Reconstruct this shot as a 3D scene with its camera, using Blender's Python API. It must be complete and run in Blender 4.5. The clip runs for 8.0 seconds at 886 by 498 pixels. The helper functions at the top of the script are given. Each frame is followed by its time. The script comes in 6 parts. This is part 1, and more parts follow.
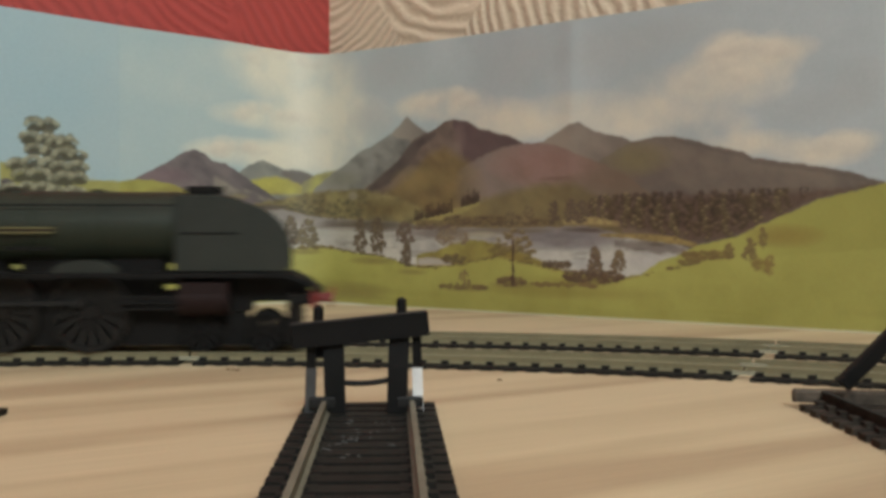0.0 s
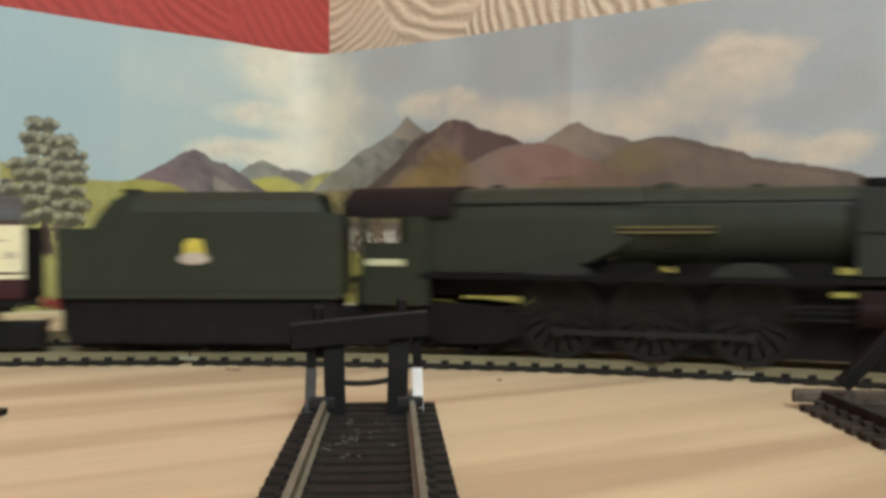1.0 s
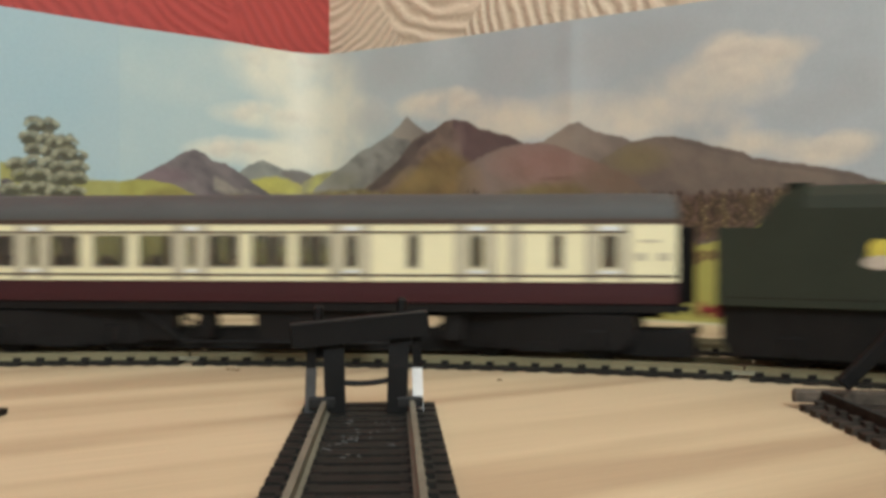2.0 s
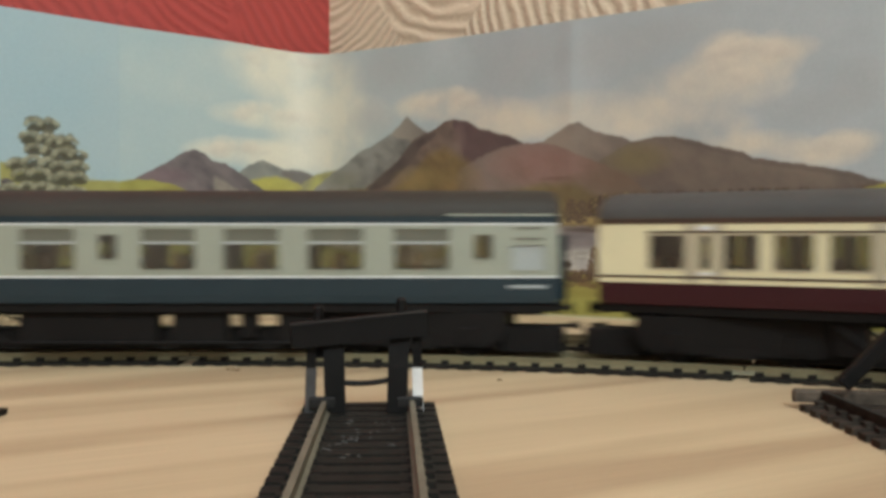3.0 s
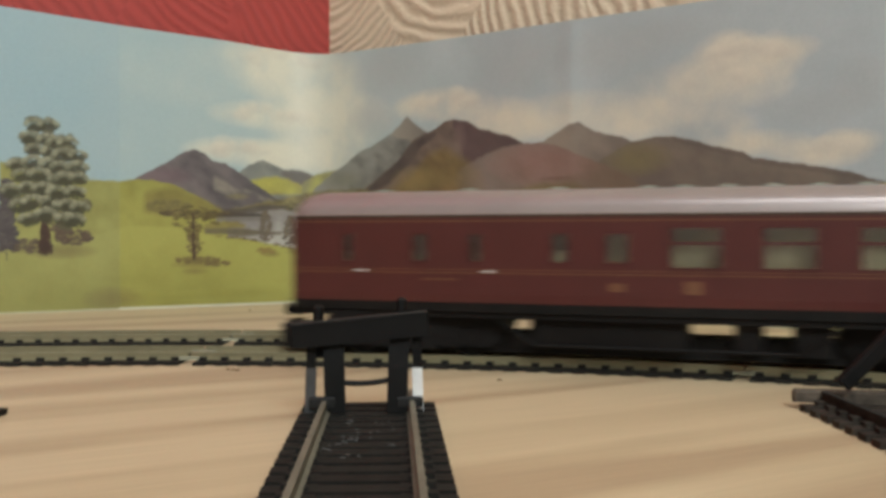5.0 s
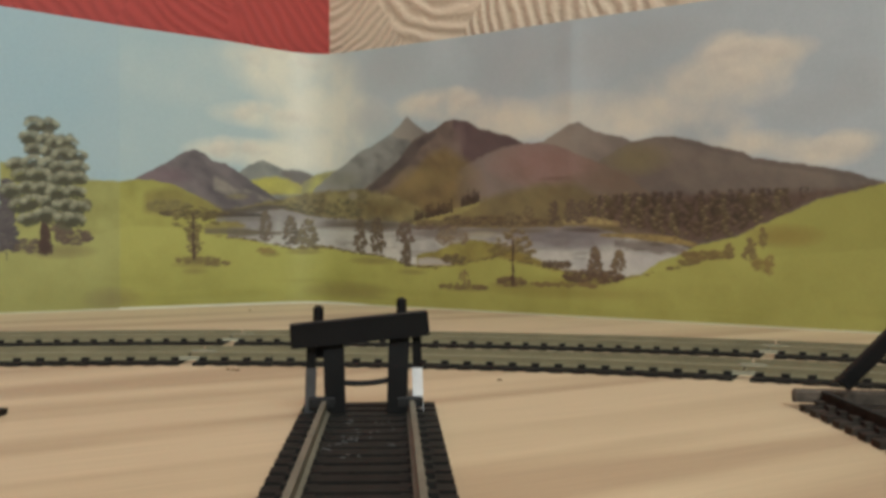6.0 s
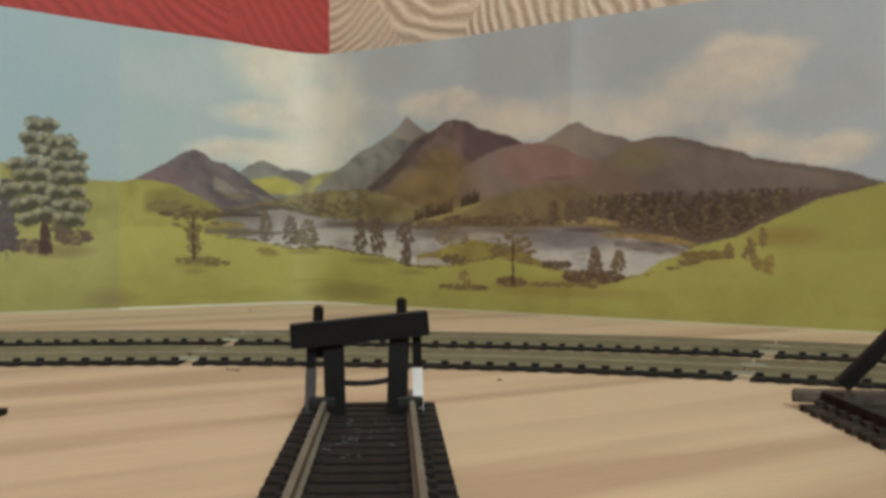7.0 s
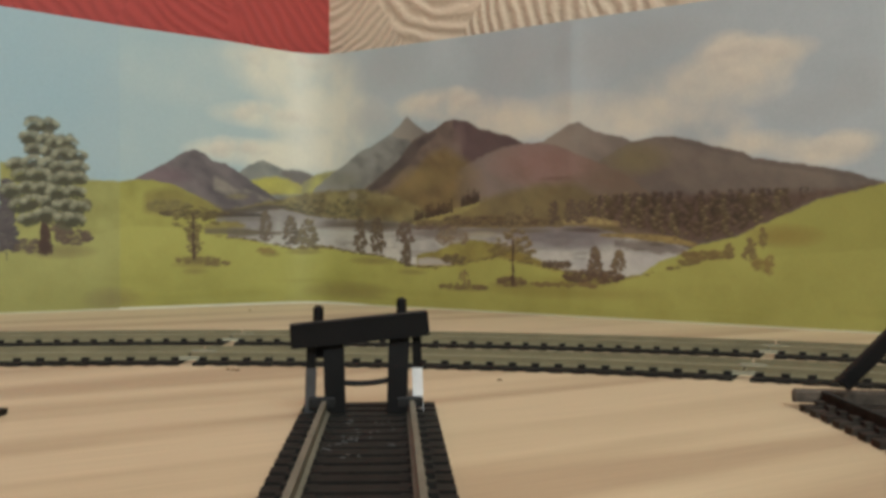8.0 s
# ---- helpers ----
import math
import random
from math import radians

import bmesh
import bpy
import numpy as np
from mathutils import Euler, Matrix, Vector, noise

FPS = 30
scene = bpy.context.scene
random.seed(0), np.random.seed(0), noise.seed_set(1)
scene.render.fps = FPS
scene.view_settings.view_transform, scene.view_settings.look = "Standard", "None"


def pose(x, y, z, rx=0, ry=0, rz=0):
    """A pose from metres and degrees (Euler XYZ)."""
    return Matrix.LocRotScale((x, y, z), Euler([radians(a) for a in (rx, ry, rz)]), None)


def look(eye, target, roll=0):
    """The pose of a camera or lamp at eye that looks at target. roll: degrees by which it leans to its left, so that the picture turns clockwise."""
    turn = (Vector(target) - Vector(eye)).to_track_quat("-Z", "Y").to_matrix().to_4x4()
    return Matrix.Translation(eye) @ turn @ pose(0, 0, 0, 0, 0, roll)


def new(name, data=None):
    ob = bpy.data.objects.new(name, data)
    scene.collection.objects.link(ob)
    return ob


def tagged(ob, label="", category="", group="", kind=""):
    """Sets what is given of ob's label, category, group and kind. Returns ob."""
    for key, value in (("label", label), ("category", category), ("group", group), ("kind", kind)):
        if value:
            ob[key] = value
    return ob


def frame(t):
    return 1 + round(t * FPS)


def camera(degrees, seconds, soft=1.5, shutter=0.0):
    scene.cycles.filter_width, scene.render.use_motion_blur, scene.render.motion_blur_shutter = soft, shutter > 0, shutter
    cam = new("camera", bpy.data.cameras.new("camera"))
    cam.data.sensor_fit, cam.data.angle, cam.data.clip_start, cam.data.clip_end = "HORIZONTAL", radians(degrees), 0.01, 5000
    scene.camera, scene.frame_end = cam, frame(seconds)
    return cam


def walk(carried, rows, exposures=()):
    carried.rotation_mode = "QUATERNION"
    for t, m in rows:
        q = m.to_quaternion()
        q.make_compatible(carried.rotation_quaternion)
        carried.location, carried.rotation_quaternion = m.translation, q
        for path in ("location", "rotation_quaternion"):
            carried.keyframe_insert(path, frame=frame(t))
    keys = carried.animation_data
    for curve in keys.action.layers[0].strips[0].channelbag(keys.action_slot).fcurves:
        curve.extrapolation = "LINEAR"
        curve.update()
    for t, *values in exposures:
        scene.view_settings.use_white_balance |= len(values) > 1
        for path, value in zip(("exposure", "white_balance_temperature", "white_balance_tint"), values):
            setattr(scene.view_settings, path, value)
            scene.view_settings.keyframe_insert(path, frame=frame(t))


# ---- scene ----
cam = camera(45.39, 8.0, soft=3.6, shutter=0.55)
EYE = pose(0.0, 0.0, 0.03988, 89.29, 0, 0)
walk(cam, [(0.0, EYE), (8.0, EYE)], exposures=[(0.0, 0.0), (0.5, 0.2), (1.2, 0.36), (1.8, 0.34), (3.0, 0.20), (3.6, 0.24), (4.4, 0.28), (5.4, 0.02), (8.0, 0.0)])

# ---- plan: corner of the room, curved tracks, sidings ----
# one plan unit is 1.113 mm (the inner curve is of 438 mm radius); the stock is drawn in a unit of its own
MM = 0.001113
STOCK = 0.851
STOCK_Z = 5.55
UNIT = MM
CENTRE = (-78.1, -87.4)
R_NEAR, R_FAR = 393.4, 446.7
CORNER, LEFT_END, RIGHT_END = Vector((-70, 567)), Vector((-330, 404.8)), Vector((300, 274.7))
DL, DR = (CORNER - LEFT_END).normalized(), (RIGHT_END - CORNER).normalized()
RAIL_Z = (3.2 - STOCK_Z) / STOCK

# ---- world and light ----
world = bpy.data.worlds.new("room_air")
world.use_nodes = True
scene.world = world
world.node_tree.nodes["Background"].inputs[0].default_value = (0.9, 0.95, 1.0, 1)
world.node_tree.nodes["Background"].inputs[1].default_value = 0.05


def area_lamp(name, place, target, sx, sy, power, colour):
    lamp = bpy.data.lights.new(name, "AREA")
    lamp.shape, lamp.size, lamp.size_y = "RECTANGLE", sx, sy
    lamp.energy, lamp.color = power, colour
    ob = new(name, lamp)
    ob.matrix_world = look(place, target)
    return ob


# Two added sources, neither in view: a soft overhead fill and a front light.
area_lamp("ceiling_light_glow", (0.10, -0.25, 1.55), (0.05, 0.1, 0.0), 0.5, 0.5, 7.5, (0.90, 0.97, 1.0))
area_lamp("window_daylight", (0.34, -1.20, 0.98), (0.0, 0.3, 0.02), 0.62, 0.5, 25, (0.87, 0.97, 1.0))


# ---- materials ----
def surface(name, rgb, rough=0.5, metal=0.0, var=0.15, scale=60.0, bump=0.0, fine=900.0, spread=0.08, spec=0.5):
    """Base colour broken up at two scales, with fine relief."""
    m = bpy.data.materials.new(name)
    m.use_nodes = True
    n, k = m.node_tree.nodes, m.node_tree.links
    b = n["Principled BSDF"]
    tc = n.new("ShaderNodeTexCoord")
    info = n.new("ShaderNodeObjectInfo")
    coarse, small = n.new("ShaderNodeTexNoise"), n.new("ShaderNodeTexNoise")
    coarse.inputs["Scale"].default_value, coarse.inputs["Detail"].default_value = scale, 4
    small.inputs["Scale"].default_value, small.inputs["Detail"].default_value = fine, 2
    k.new(tc.outputs["Object"], coarse.inputs["Vector"]), k.new(tc.outputs["Object"], small.inputs["Vector"])
    total = n.new("ShaderNodeMath")
    total.operation = "MULTIPLY_ADD"
    total.inputs[1].default_value = 0.5
    k.new(small.outputs["Fac"], total.inputs[0]), k.new(coarse.outputs["Fac"], total.inputs[2])
    plus = n.new("ShaderNodeMath")
    plus.operation = "MULTIPLY_ADD"
    plus.inputs[1].default_value = spread
    k.new(info.outputs["Random"], plus.inputs[0]), k.new(total.outputs[0], plus.inputs[2])
    mix = n.new("ShaderNodeMapRange")
    mix.inputs["From Min"].default_value, mix.inputs["From Max"].default_value = 0.45, 1.05
    mix.inputs["To Min"].default_value, mix.inputs["To Max"].default_value = 1 - var, 1 + var
    k.new(plus.outputs[0], mix.inputs["Value"])
    tint = n.new("ShaderNodeVectorMath")
    tint.operation = "SCALE"
    tint.inputs[0].default_value = rgb
    k.new(mix.outputs[0], tint.inputs["Scale"])
    k.new(tint.outputs[0], b.inputs["Base Color"])
    b.inputs["Roughness"].default_value, b.inputs["Metallic"].default_value = rough, metal
    b.inputs["Specular IOR Level"].default_value = spec
    if bump:
        bp = n.new("ShaderNodeBump")
        bp.inputs["Strength"].default_value, bp.inputs["Distance"].default_value = bump, 0.0003
        k.new(small.outputs["Fac"], bp.inputs["Height"])
        k.new(bp.outputs[0], b.inputs["Normal"])
    return m


def glass_material():
    m = bpy.data.materials.new("clear_plastic_glazing")
    m.use_nodes = True
    n, k = m.node_tree.nodes, m.node_tree.links
    n.remove(n["Principled BSDF"])
    mix, clear, gloss = n.new("ShaderNodeMixShader"), n.new("ShaderNodeBsdfTransparent"), n.new("ShaderNodeBsdfGlossy")
    clear.inputs[0].default_value = (0.78, 0.78, 0.72, 1)
    gloss.inputs["Roughness"].default_value = 0.12
    mix.inputs[0].default_value = 0.10
    k.new(clear.outputs[0], mix.inputs[1]), k.new(gloss.outputs[0], mix.inputs[2])
    k.new(mix.outputs[0], n["Material Output"].inputs["Surface"])
    return m


def print_material():
    """Coated paper that carries the printed landscape."""
    m = bpy.data.materials.new("printed_paper")
    m.use_nodes = True
    n, k = m.node_tree.nodes, m.node_tree.links
    b = n["Principled BSDF"]
    a, tc, weave = n.new("ShaderNodeAttribute"), n.new("ShaderNodeTexCoord"), n.new("ShaderNodeTexNoise")
    a.attribute_name = "ink"
    weave.inputs["Scale"].default_value, weave.inputs["Detail"].default_value = 700, 3
    k.new(tc.outputs["Object"], weave.inputs["Vector"])
    rng = n.new("ShaderNodeMapRange")
    rng.inputs["To Min"].default_value, rng.inputs["To Max"].default_value = 0.93, 1.07
    k.new(weave.outputs["Fac"], rng.inputs["Value"])
    v = n.new("ShaderNodeVectorMath")
    v.operation = "SCALE"
    k.new(a.outputs["Color"], v.inputs[0]), k.new(rng.outputs[0], v.inputs["Scale"])
    k.new(v.outputs[0], b.inputs["Base Color"])
    b.inputs["Roughness"].default_value = 0.38
    b.inputs["Specular IOR Level"].default_value = 0.45
    return m


def plaster_material(name, rgb, dark, deep, rings):
    """Combed plaster: fans of ridges round scattered centres."""
    m = bpy.data.materials.new(name)
    m.use_nodes = True
    n, k = m.node_tree.nodes, m.node_tree.links
    b = n["Principled BSDF"]
    tc, warp, cell, grit = n.new("ShaderNodeTexCoord"), n.new("ShaderNodeTexNoise"), n.new("ShaderNodeTexVoronoi"), n.new("ShaderNodeTexNoise")
    warp.inputs["Scale"].default_value = 14
    grit.inputs["Scale"].default_value, grit.inputs["Detail"].default_value = 420, 4
    add = n.new("ShaderNodeVectorMath")
    add.operation = "MULTIPLY_ADD"
    add.inputs[1].default_value = (0.03, 0.03, 0.03)
    k.new(tc.outputs["Object"], warp.inputs["Vector"])
    k.new(warp.outputs["Color"], add.inputs[0]), k.new(tc.outputs["Object"], add.inputs[2])
    cell.inputs["Scale"].default_value = 15
    k.new(add.outputs[0], cell.inputs["Vector"])
    pivot, swing, length = n.new("ShaderNodeVectorMath"), n.new("ShaderNodeVectorMath"), n.new("ShaderNodeVectorMath")
    pivot.operation, swing.operation, length.operation = "MULTIPLY_ADD", "SUBTRACT", "LENGTH"
    pivot.inputs[1].default_value = (0.16, 0.16, 0.16)
    k.new(cell.outputs["Color"], pivot.inputs[0]), k.new(cell.outputs["Position"], pivot.inputs[2])
    k.new(add.outputs[0], swing.inputs[0]), k.new(pivot.outputs[0], swing.inputs[1])
    k.new(swing.outputs[0], length.inputs[0])
    ring = n.new("ShaderNodeMath")
    ring.operation = "MULTIPLY"
    ring.inputs[1].default_value = rings
    k.new(length.outputs["Value"], ring.inputs[0])
    wave = n.new("ShaderNodeMath")
    wave.operation = "SINE"
    k.new(ring.outputs[0], wave.inputs[0])
    k.new(tc.outputs["Object"], grit.inputs["Vector"])
    height = n.new("ShaderNodeMath")
    height.operation = "MULTIPLY_ADD"
    height.inputs[1].default_value = 0.5
    k.new(wave.outputs[0], height.inputs[0]), k.new(grit.outputs["Fac"], height.inputs[2])
    bp = n.new("ShaderNodeBump")
    bp.inputs["Strength"].default_value, bp.inputs["Distance"].default_value = deep, 0.0008
    k.new(height.outputs[0], bp.inputs["Height"]), k.new(bp.outputs[0], b.inputs["Normal"])
    # Groove shade goes into the colour as well: dark in hollows, rgb on ridges.
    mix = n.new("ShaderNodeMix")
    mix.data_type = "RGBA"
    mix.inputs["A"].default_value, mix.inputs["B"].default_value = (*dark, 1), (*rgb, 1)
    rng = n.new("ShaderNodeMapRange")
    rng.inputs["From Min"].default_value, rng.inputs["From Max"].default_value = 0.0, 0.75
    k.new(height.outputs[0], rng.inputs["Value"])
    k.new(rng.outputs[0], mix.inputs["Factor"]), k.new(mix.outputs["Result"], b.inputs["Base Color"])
    b.inputs["Roughness"].default_value = 0.6
    return m


def wood_material():
    """Pale softwood board, growth bands running along the red wall."""
    m = bpy.data.materials.new("pale_pine_board")
    m.use_nodes = True
    n, k = m.node_tree.nodes, m.node_tree.links
    b = n["Principled BSDF"]
    tc, turn = n.new("ShaderNodeTexCoord"), n.new("ShaderNodeMapping")
    turn.inputs["Rotation"].default_value = (0, 0, -math.atan2(DL.y, DL.x))
    k.new(tc.outputs["Object"], turn.inputs["Vector"])
    scale = n.new("ShaderNodeMapping")
    scale.inputs["Scale"].default_value = (2.0, 35, 1)
    k.new(turn.outputs[0], scale.inputs["Vector"])
    bands, fibre, blotch = n.new("ShaderNodeTexNoise"), n.new("ShaderNodeTexNoise"), n.new("ShaderNodeTexNoise")
    bands.inputs["Scale"].default_value, bands.inputs["Detail"].default_value, bands.inputs["Distortion"].default_value = 1.15, 1, 0.3
    k.new(scale.outputs[0], bands.inputs["Vector"])
    fine = n.new("ShaderNodeMapping")
    fine.inputs["Scale"].default_value = (30, 900, 1)
    k.new(turn.outputs[0], fine.inputs["Vector"]), k.new(fine.outputs[0], fibre.inputs["Vector"])
    fibre.inputs["Scale"].default_value = 1.0
    blotch.inputs["Scale"].default_value = 9
    k.new(tc.outputs["Object"], blotch.inputs["Vector"])
    ramp = n.new("ShaderNodeValToRGB")
    e = ramp.color_ramp.elements
    e[0].position, e[0].color = 0.42, (0.425, 0.314, 0.190, 1)
    e[1].position, e[1].color = 0.585, (0.558, 0.442, 0.276, 1)
    mid = e.new(0.50)
    mid.color = (0.496, 0.386, 0.236, 1)
    k.new(bands.outputs["Fac"], ramp.inputs["Fac"])
    both = n.new("ShaderNodeMath")
    both.operation = "MULTIPLY_ADD"
    both.inputs[1].default_value = 0.6
    k.new(blotch.outputs["Fac"], both.inputs[0]), k.new(fibre.outputs["Fac"], both.inputs[2])
    rng = n.new("ShaderNodeMapRange")
    rng.inputs["From Min"].default_value, rng.inputs["From Max"].default_value = 0.4, 1.2
    rng.inputs["To Min"].default_value, rng.inputs["To Max"].default_value = 0.88, 1.1
    k.new(both.outputs[0], rng.inputs["Value"])
    v = n.new("ShaderNodeVectorMath")
    v.operation = "SCALE"
    k.new(ramp.outputs["Color"], v.inputs[0]), k.new(rng.outputs[0], v.inputs["Scale"])
    k.new(v.outputs[0], b.inputs["Base Color"])
    bp = n.new("ShaderNodeBump")
    bp.inputs["Strength"].default_value, bp.inputs["Distance"].default_value = 0.25, 0.0002
    k.new(fibre.outputs["Fac"], bp.inputs["Height"]), k.new(bp.outputs[0], b.inputs["Normal"])
    b.inputs["Roughness"].default_value = 0.55
    return m


WOOD = wood_material()
PRINT = print_material()
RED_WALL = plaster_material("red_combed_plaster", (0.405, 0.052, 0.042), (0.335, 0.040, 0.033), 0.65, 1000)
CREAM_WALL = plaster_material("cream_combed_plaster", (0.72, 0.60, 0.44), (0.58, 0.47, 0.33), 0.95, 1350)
WHITE_PAINT = surface("white_emulsion", (0.75, 0.73, 0.68), 0.8, scale=4, fine=200)
CARPET = surface("brown_carpet", (0.16, 0.12, 0.09), 0.95, scale=20, fine=700, bump=0.5)
RUSTY = surface("brownish_worn_sleeper", (0.024, 0.019, 0.0145), 0.8, var=0.5, scale=200, bump=0.4, spread=0.4, spec=0.2)
SLEEPER = surface("black_sleeper_plastic", (0.0108, 0.0100, 0.0082), 0.7, spec=0.18, var=0.45, scale=200, bump=0.3, spread=0.35)
RAIL = surface("dull_nickel_rail", (0.24, 0.213, 0.124), 0.5, 0.3, var=0.2, scale=70)
OLD_RAIL = surface("tarnished_brown_rail", (0.135, 0.122, 0.088), 0.65, var=0.3, scale=90, spec=0.3)
PANE_GREY = surface("clouded_white_pane", (0.34, 0.37, 0.36), 0.4, var=0.1)
ROD_GREY = surface("oily_rod_steel", (0.012, 0.0118, 0.011), 0.55, 0.1, var=0.4, scale=300, spec=0.3)
CRUMB = surface("brown_crumb", (0.16, 0.10, 0.05), 0.9)
WORN_RAIL = surface("rust_brown_rail", (0.034, 0.033, 0.030), 0.85, 0.0, var=0.5, scale=200, spec=0.05)
JOINER = surface("pale_nickel_joiner", (0.22, 0.21, 0.14), 0.5, 0.4)
BLACK = surface("satin_black_plastic", (0.0046, 0.0043, 0.0041), 0.52, spec=0.16, var=0.35, scale=120, bump=0.2)
BLACK_MATT = surface("matt_black_metal", (0.0072, 0.0066, 0.0060), 0.62, spec=0.15, var=0.4, scale=150, bump=0.3)
WORN_BAR = surface("worn_grey_brown_bar", (0.082, 0.066, 0.050), 0.75, var=0.6, scale=260, bump=0.5, spec=0.2)
DARK_STEEL = surface("dark_oily_steel", (0.0115, 0.0105, 0.0092), 0.5, 0.1, var=0.3, scale=150, spec=0.2)
DULL_GREY_PALE = surface("pale_grey_dust", (0.12, 0.12, 0.115), 0.9)
DULL_GREY = surface("dull_grey_plastic", (0.05, 0.05, 0.05), 0.5, var=0.3, scale=300)
GLINT_AND_STEEL = surface("glint_and_steel", (0.86, 0.87, 0.86), 0.3, 0.25, var=0.15)
GREEN = surface("brunswick_green_enamel", (0.0235, 0.0285, 0.0188), 0.5, var=0.18, scale=40, spec=0.2)
GREEN_DARK = surface("dull_dark_green", (0.015, 0.020, 0.012), 0.5, var=0.15, scale=40, spec=0.2)
SMOKEBOX = surface("smokebox_grey_black", (0.0245, 0.0275, 0.0225), 0.55, var=0.2, scale=60, spec=0.2)
CAB_ROOF = surface("brown_black_cab_roof", (0.0105, 0.0080, 0.0072), 0.65, var=0.2, spec=0.12)
RED_PAINT = surface("buffer_beam_red", (0.20, 0.028, 0.024), 0.5, spec=0.3)
DARK_RED = surface("dark_maroon_cylinder", (0.016, 0.0085, 0.008), 0.65, spec=0.15)
BRASS = surface("dull_brass", (0.125, 0.110, 0.042), 0.5, 0.2)
GOLD = surface("faded_gold_transfer", (0.135, 0.055, 0.024), 0.55)
YELLOW = surface("yellow_crest_ink", (0.46, 0.38, 0.05), 0.5, var=0.3, scale=500)
CREST_WHITE = surface("pale_crest_ink", (0.42, 0.36, 0.29), 0.5, var=0.3, scale=500)
PLATE_WHITE = surface("cream_number_plate", (0.50, 0.51, 0.32), 0.5, var=0.25, scale=500)
COAL = surface("coal", (0.012, 0.012, 0.012), 0.7, bump=0.8)
CREAM = surface("cream_coach_plastic", (0.70, 0.65, 0.42), 0.4, var=0.06)
CREAM_TRIM = surface("beige_door_plastic", (0.42, 0.38, 0.27), 0.45, var=0.1)
CRIMSON = surface("crimson_coach_plastic", (0.037, 0.0092, 0.0118), 0.42, var=0.12, spec=0.25)
BROWN_LINE = surface("brown_lining", (0.055, 0.034, 0.024), 0.5, spec=0.3)
GREY_ROOF = surface("mid_grey_roof", (0.070, 0.070, 0.066), 0.6, var=0.1, spec=0.2)
BLUE = surface("rail_blue_plastic", (0.014, 0.027, 0.034), 0.45, var=0.1, spec=0.3)
PALE_GREY = surface("pale_grey_plastic", (0.285, 0.305, 0.245), 0.45, var=0.06)
WHITE_LINE = surface("white_lining", (0.62, 0.64, 0.63), 0.45)
BROWN_ROOF = surface("brown_grey_roof", (0.038, 0.035, 0.029), 0.6, var=0.12, spec=0.25)
VENT_GREY = surface("grey_ventilator_glazing", (0.125, 0.125, 0.095), 0.35, var=0.1)
MAROON = surface("maroon_coach_plastic", (0.072, 0.018, 0.016), 0.4, var=0.12, spec=0.35)
MAROON_ROOF = surface("silver_maroon_roof", (0.35, 0.305, 0.295), 0.37, 0.45, var=0.08)
UNDERFRAME = surface("black_underframe_plastic", (0.0070, 0.0062, 0.0058), 0.6, spec=0.15, var=0.3)
SEAT = surface("brown_seat_plastic", (0.21, 0.115, 0.05), 0.5, var=0.2)
INNER = surface("tan_interior_plastic", (0.52, 0.45, 0.30), 0.5, var=0.12)
GLASS = glass_material()


# ---- mesh helpers, in millimetres ----
def box(bm, x0, x1, y0, y1, z0, z1, m=None):
    vs = [bm.verts.new(Vector(c) if m is None else m @ Vector(c)) for c in
          ((x0, y0, z0), (x1, y0, z0), (x1, y1, z0), (x0, y1, z0), (x0, y0, z1), (x1, y0, z1), (x1, y1, z1), (x0, y1, z1))]
    for f in ((3, 2, 1, 0), (4, 5, 6, 7), (0, 1, 5, 4), (1, 2, 6, 5), (2, 3, 7, 6), (3, 0, 4, 7)):
        bm.faces.new([vs[i] for i in f])


def soft_box(bm, x0, x1, y0, y1, z0, z1, r=0.4, m=None):
    """A box with chamfered upright and top edges."""
    rings = []
    for z, d in ((z0, 0), (z1 - r, 0), (z1, r)):
        a, b, c, e = x0 + d, x1 - d, y0 + d, y1 - d
        rings.append([(a + r, c, z), (b - r, c, z), (b, c + r, z), (b, e - r, z), (b - r, e, z), (a + r, e, z), (a, e - r, z), (a, c + r, z)])
    loft(bm, rings, m)


def loft(bm, rings, m=None, caps=True):
    rows = [[bm.verts.new(Vector(c) if m is None else m @ Vector(c)) for c in ring] for ring in rings]
    for a, b in zip(rows, rows[1:]):
        for i in range(len(a)):
            j = (i + 1) % len(a)
            bm.faces.new((a[i], a[j], b[j], b[i]))
    if caps:
        bm.faces.new(rows[0][::-1])
        bm.faces.new(rows[-1])


def rod(bm, p, q, r, sides=10, r2=None):
    p, q = Vector(p), Vector(q)
    turn = (q - p).to_track_quat("Z", "Y").to_matrix()
    ring = lambda c, rad: [tuple(c + turn @ Vector((rad * math.cos(a), rad * math.sin(a), 0))) for a in [2 * math.pi * i / sides for i in range(sides)]]
    loft(bm, [ring(p, r), ring(q, r if r2 is None else r2)])


def part(name, bm, material, parent=None, label="", at=None, smooth=False):
    bmesh.ops.recalc_face_normals(bm, faces=bm.faces)
    me = bpy.data.meshes.new(name)
    for v in bm.verts:
        v.co *= UNIT
    if smooth:
        for f in bm.faces:
            f.smooth = True
    bm.to_mesh(me)
    bm.free()
    if smooth:
        me.set_sharp_from_angle(angle=radians(40))
    me.materials.append(material)
    ob = new(name, me)
    if at is not None:
        ob.matrix_basis = at
    if parent is not None:
        ob.parent = parent
    return tagged(ob, label=label)


def shared(name, me, parent, at):
    ob = new(name, me)
    ob.matrix_basis, ob.parent = at, parent
    return ob


def mpose(x, y, z, rx=0, ry=0, rz=0):
    return pose(x * UNIT, y * UNIT, z * UNIT, rx, ry, rz)


def quick(name, material, parent, *boxes, label=""):
    bm = bmesh.new()
    for b in boxes:
        box(bm, *b)
    return part(name, bm, material, parent, label)


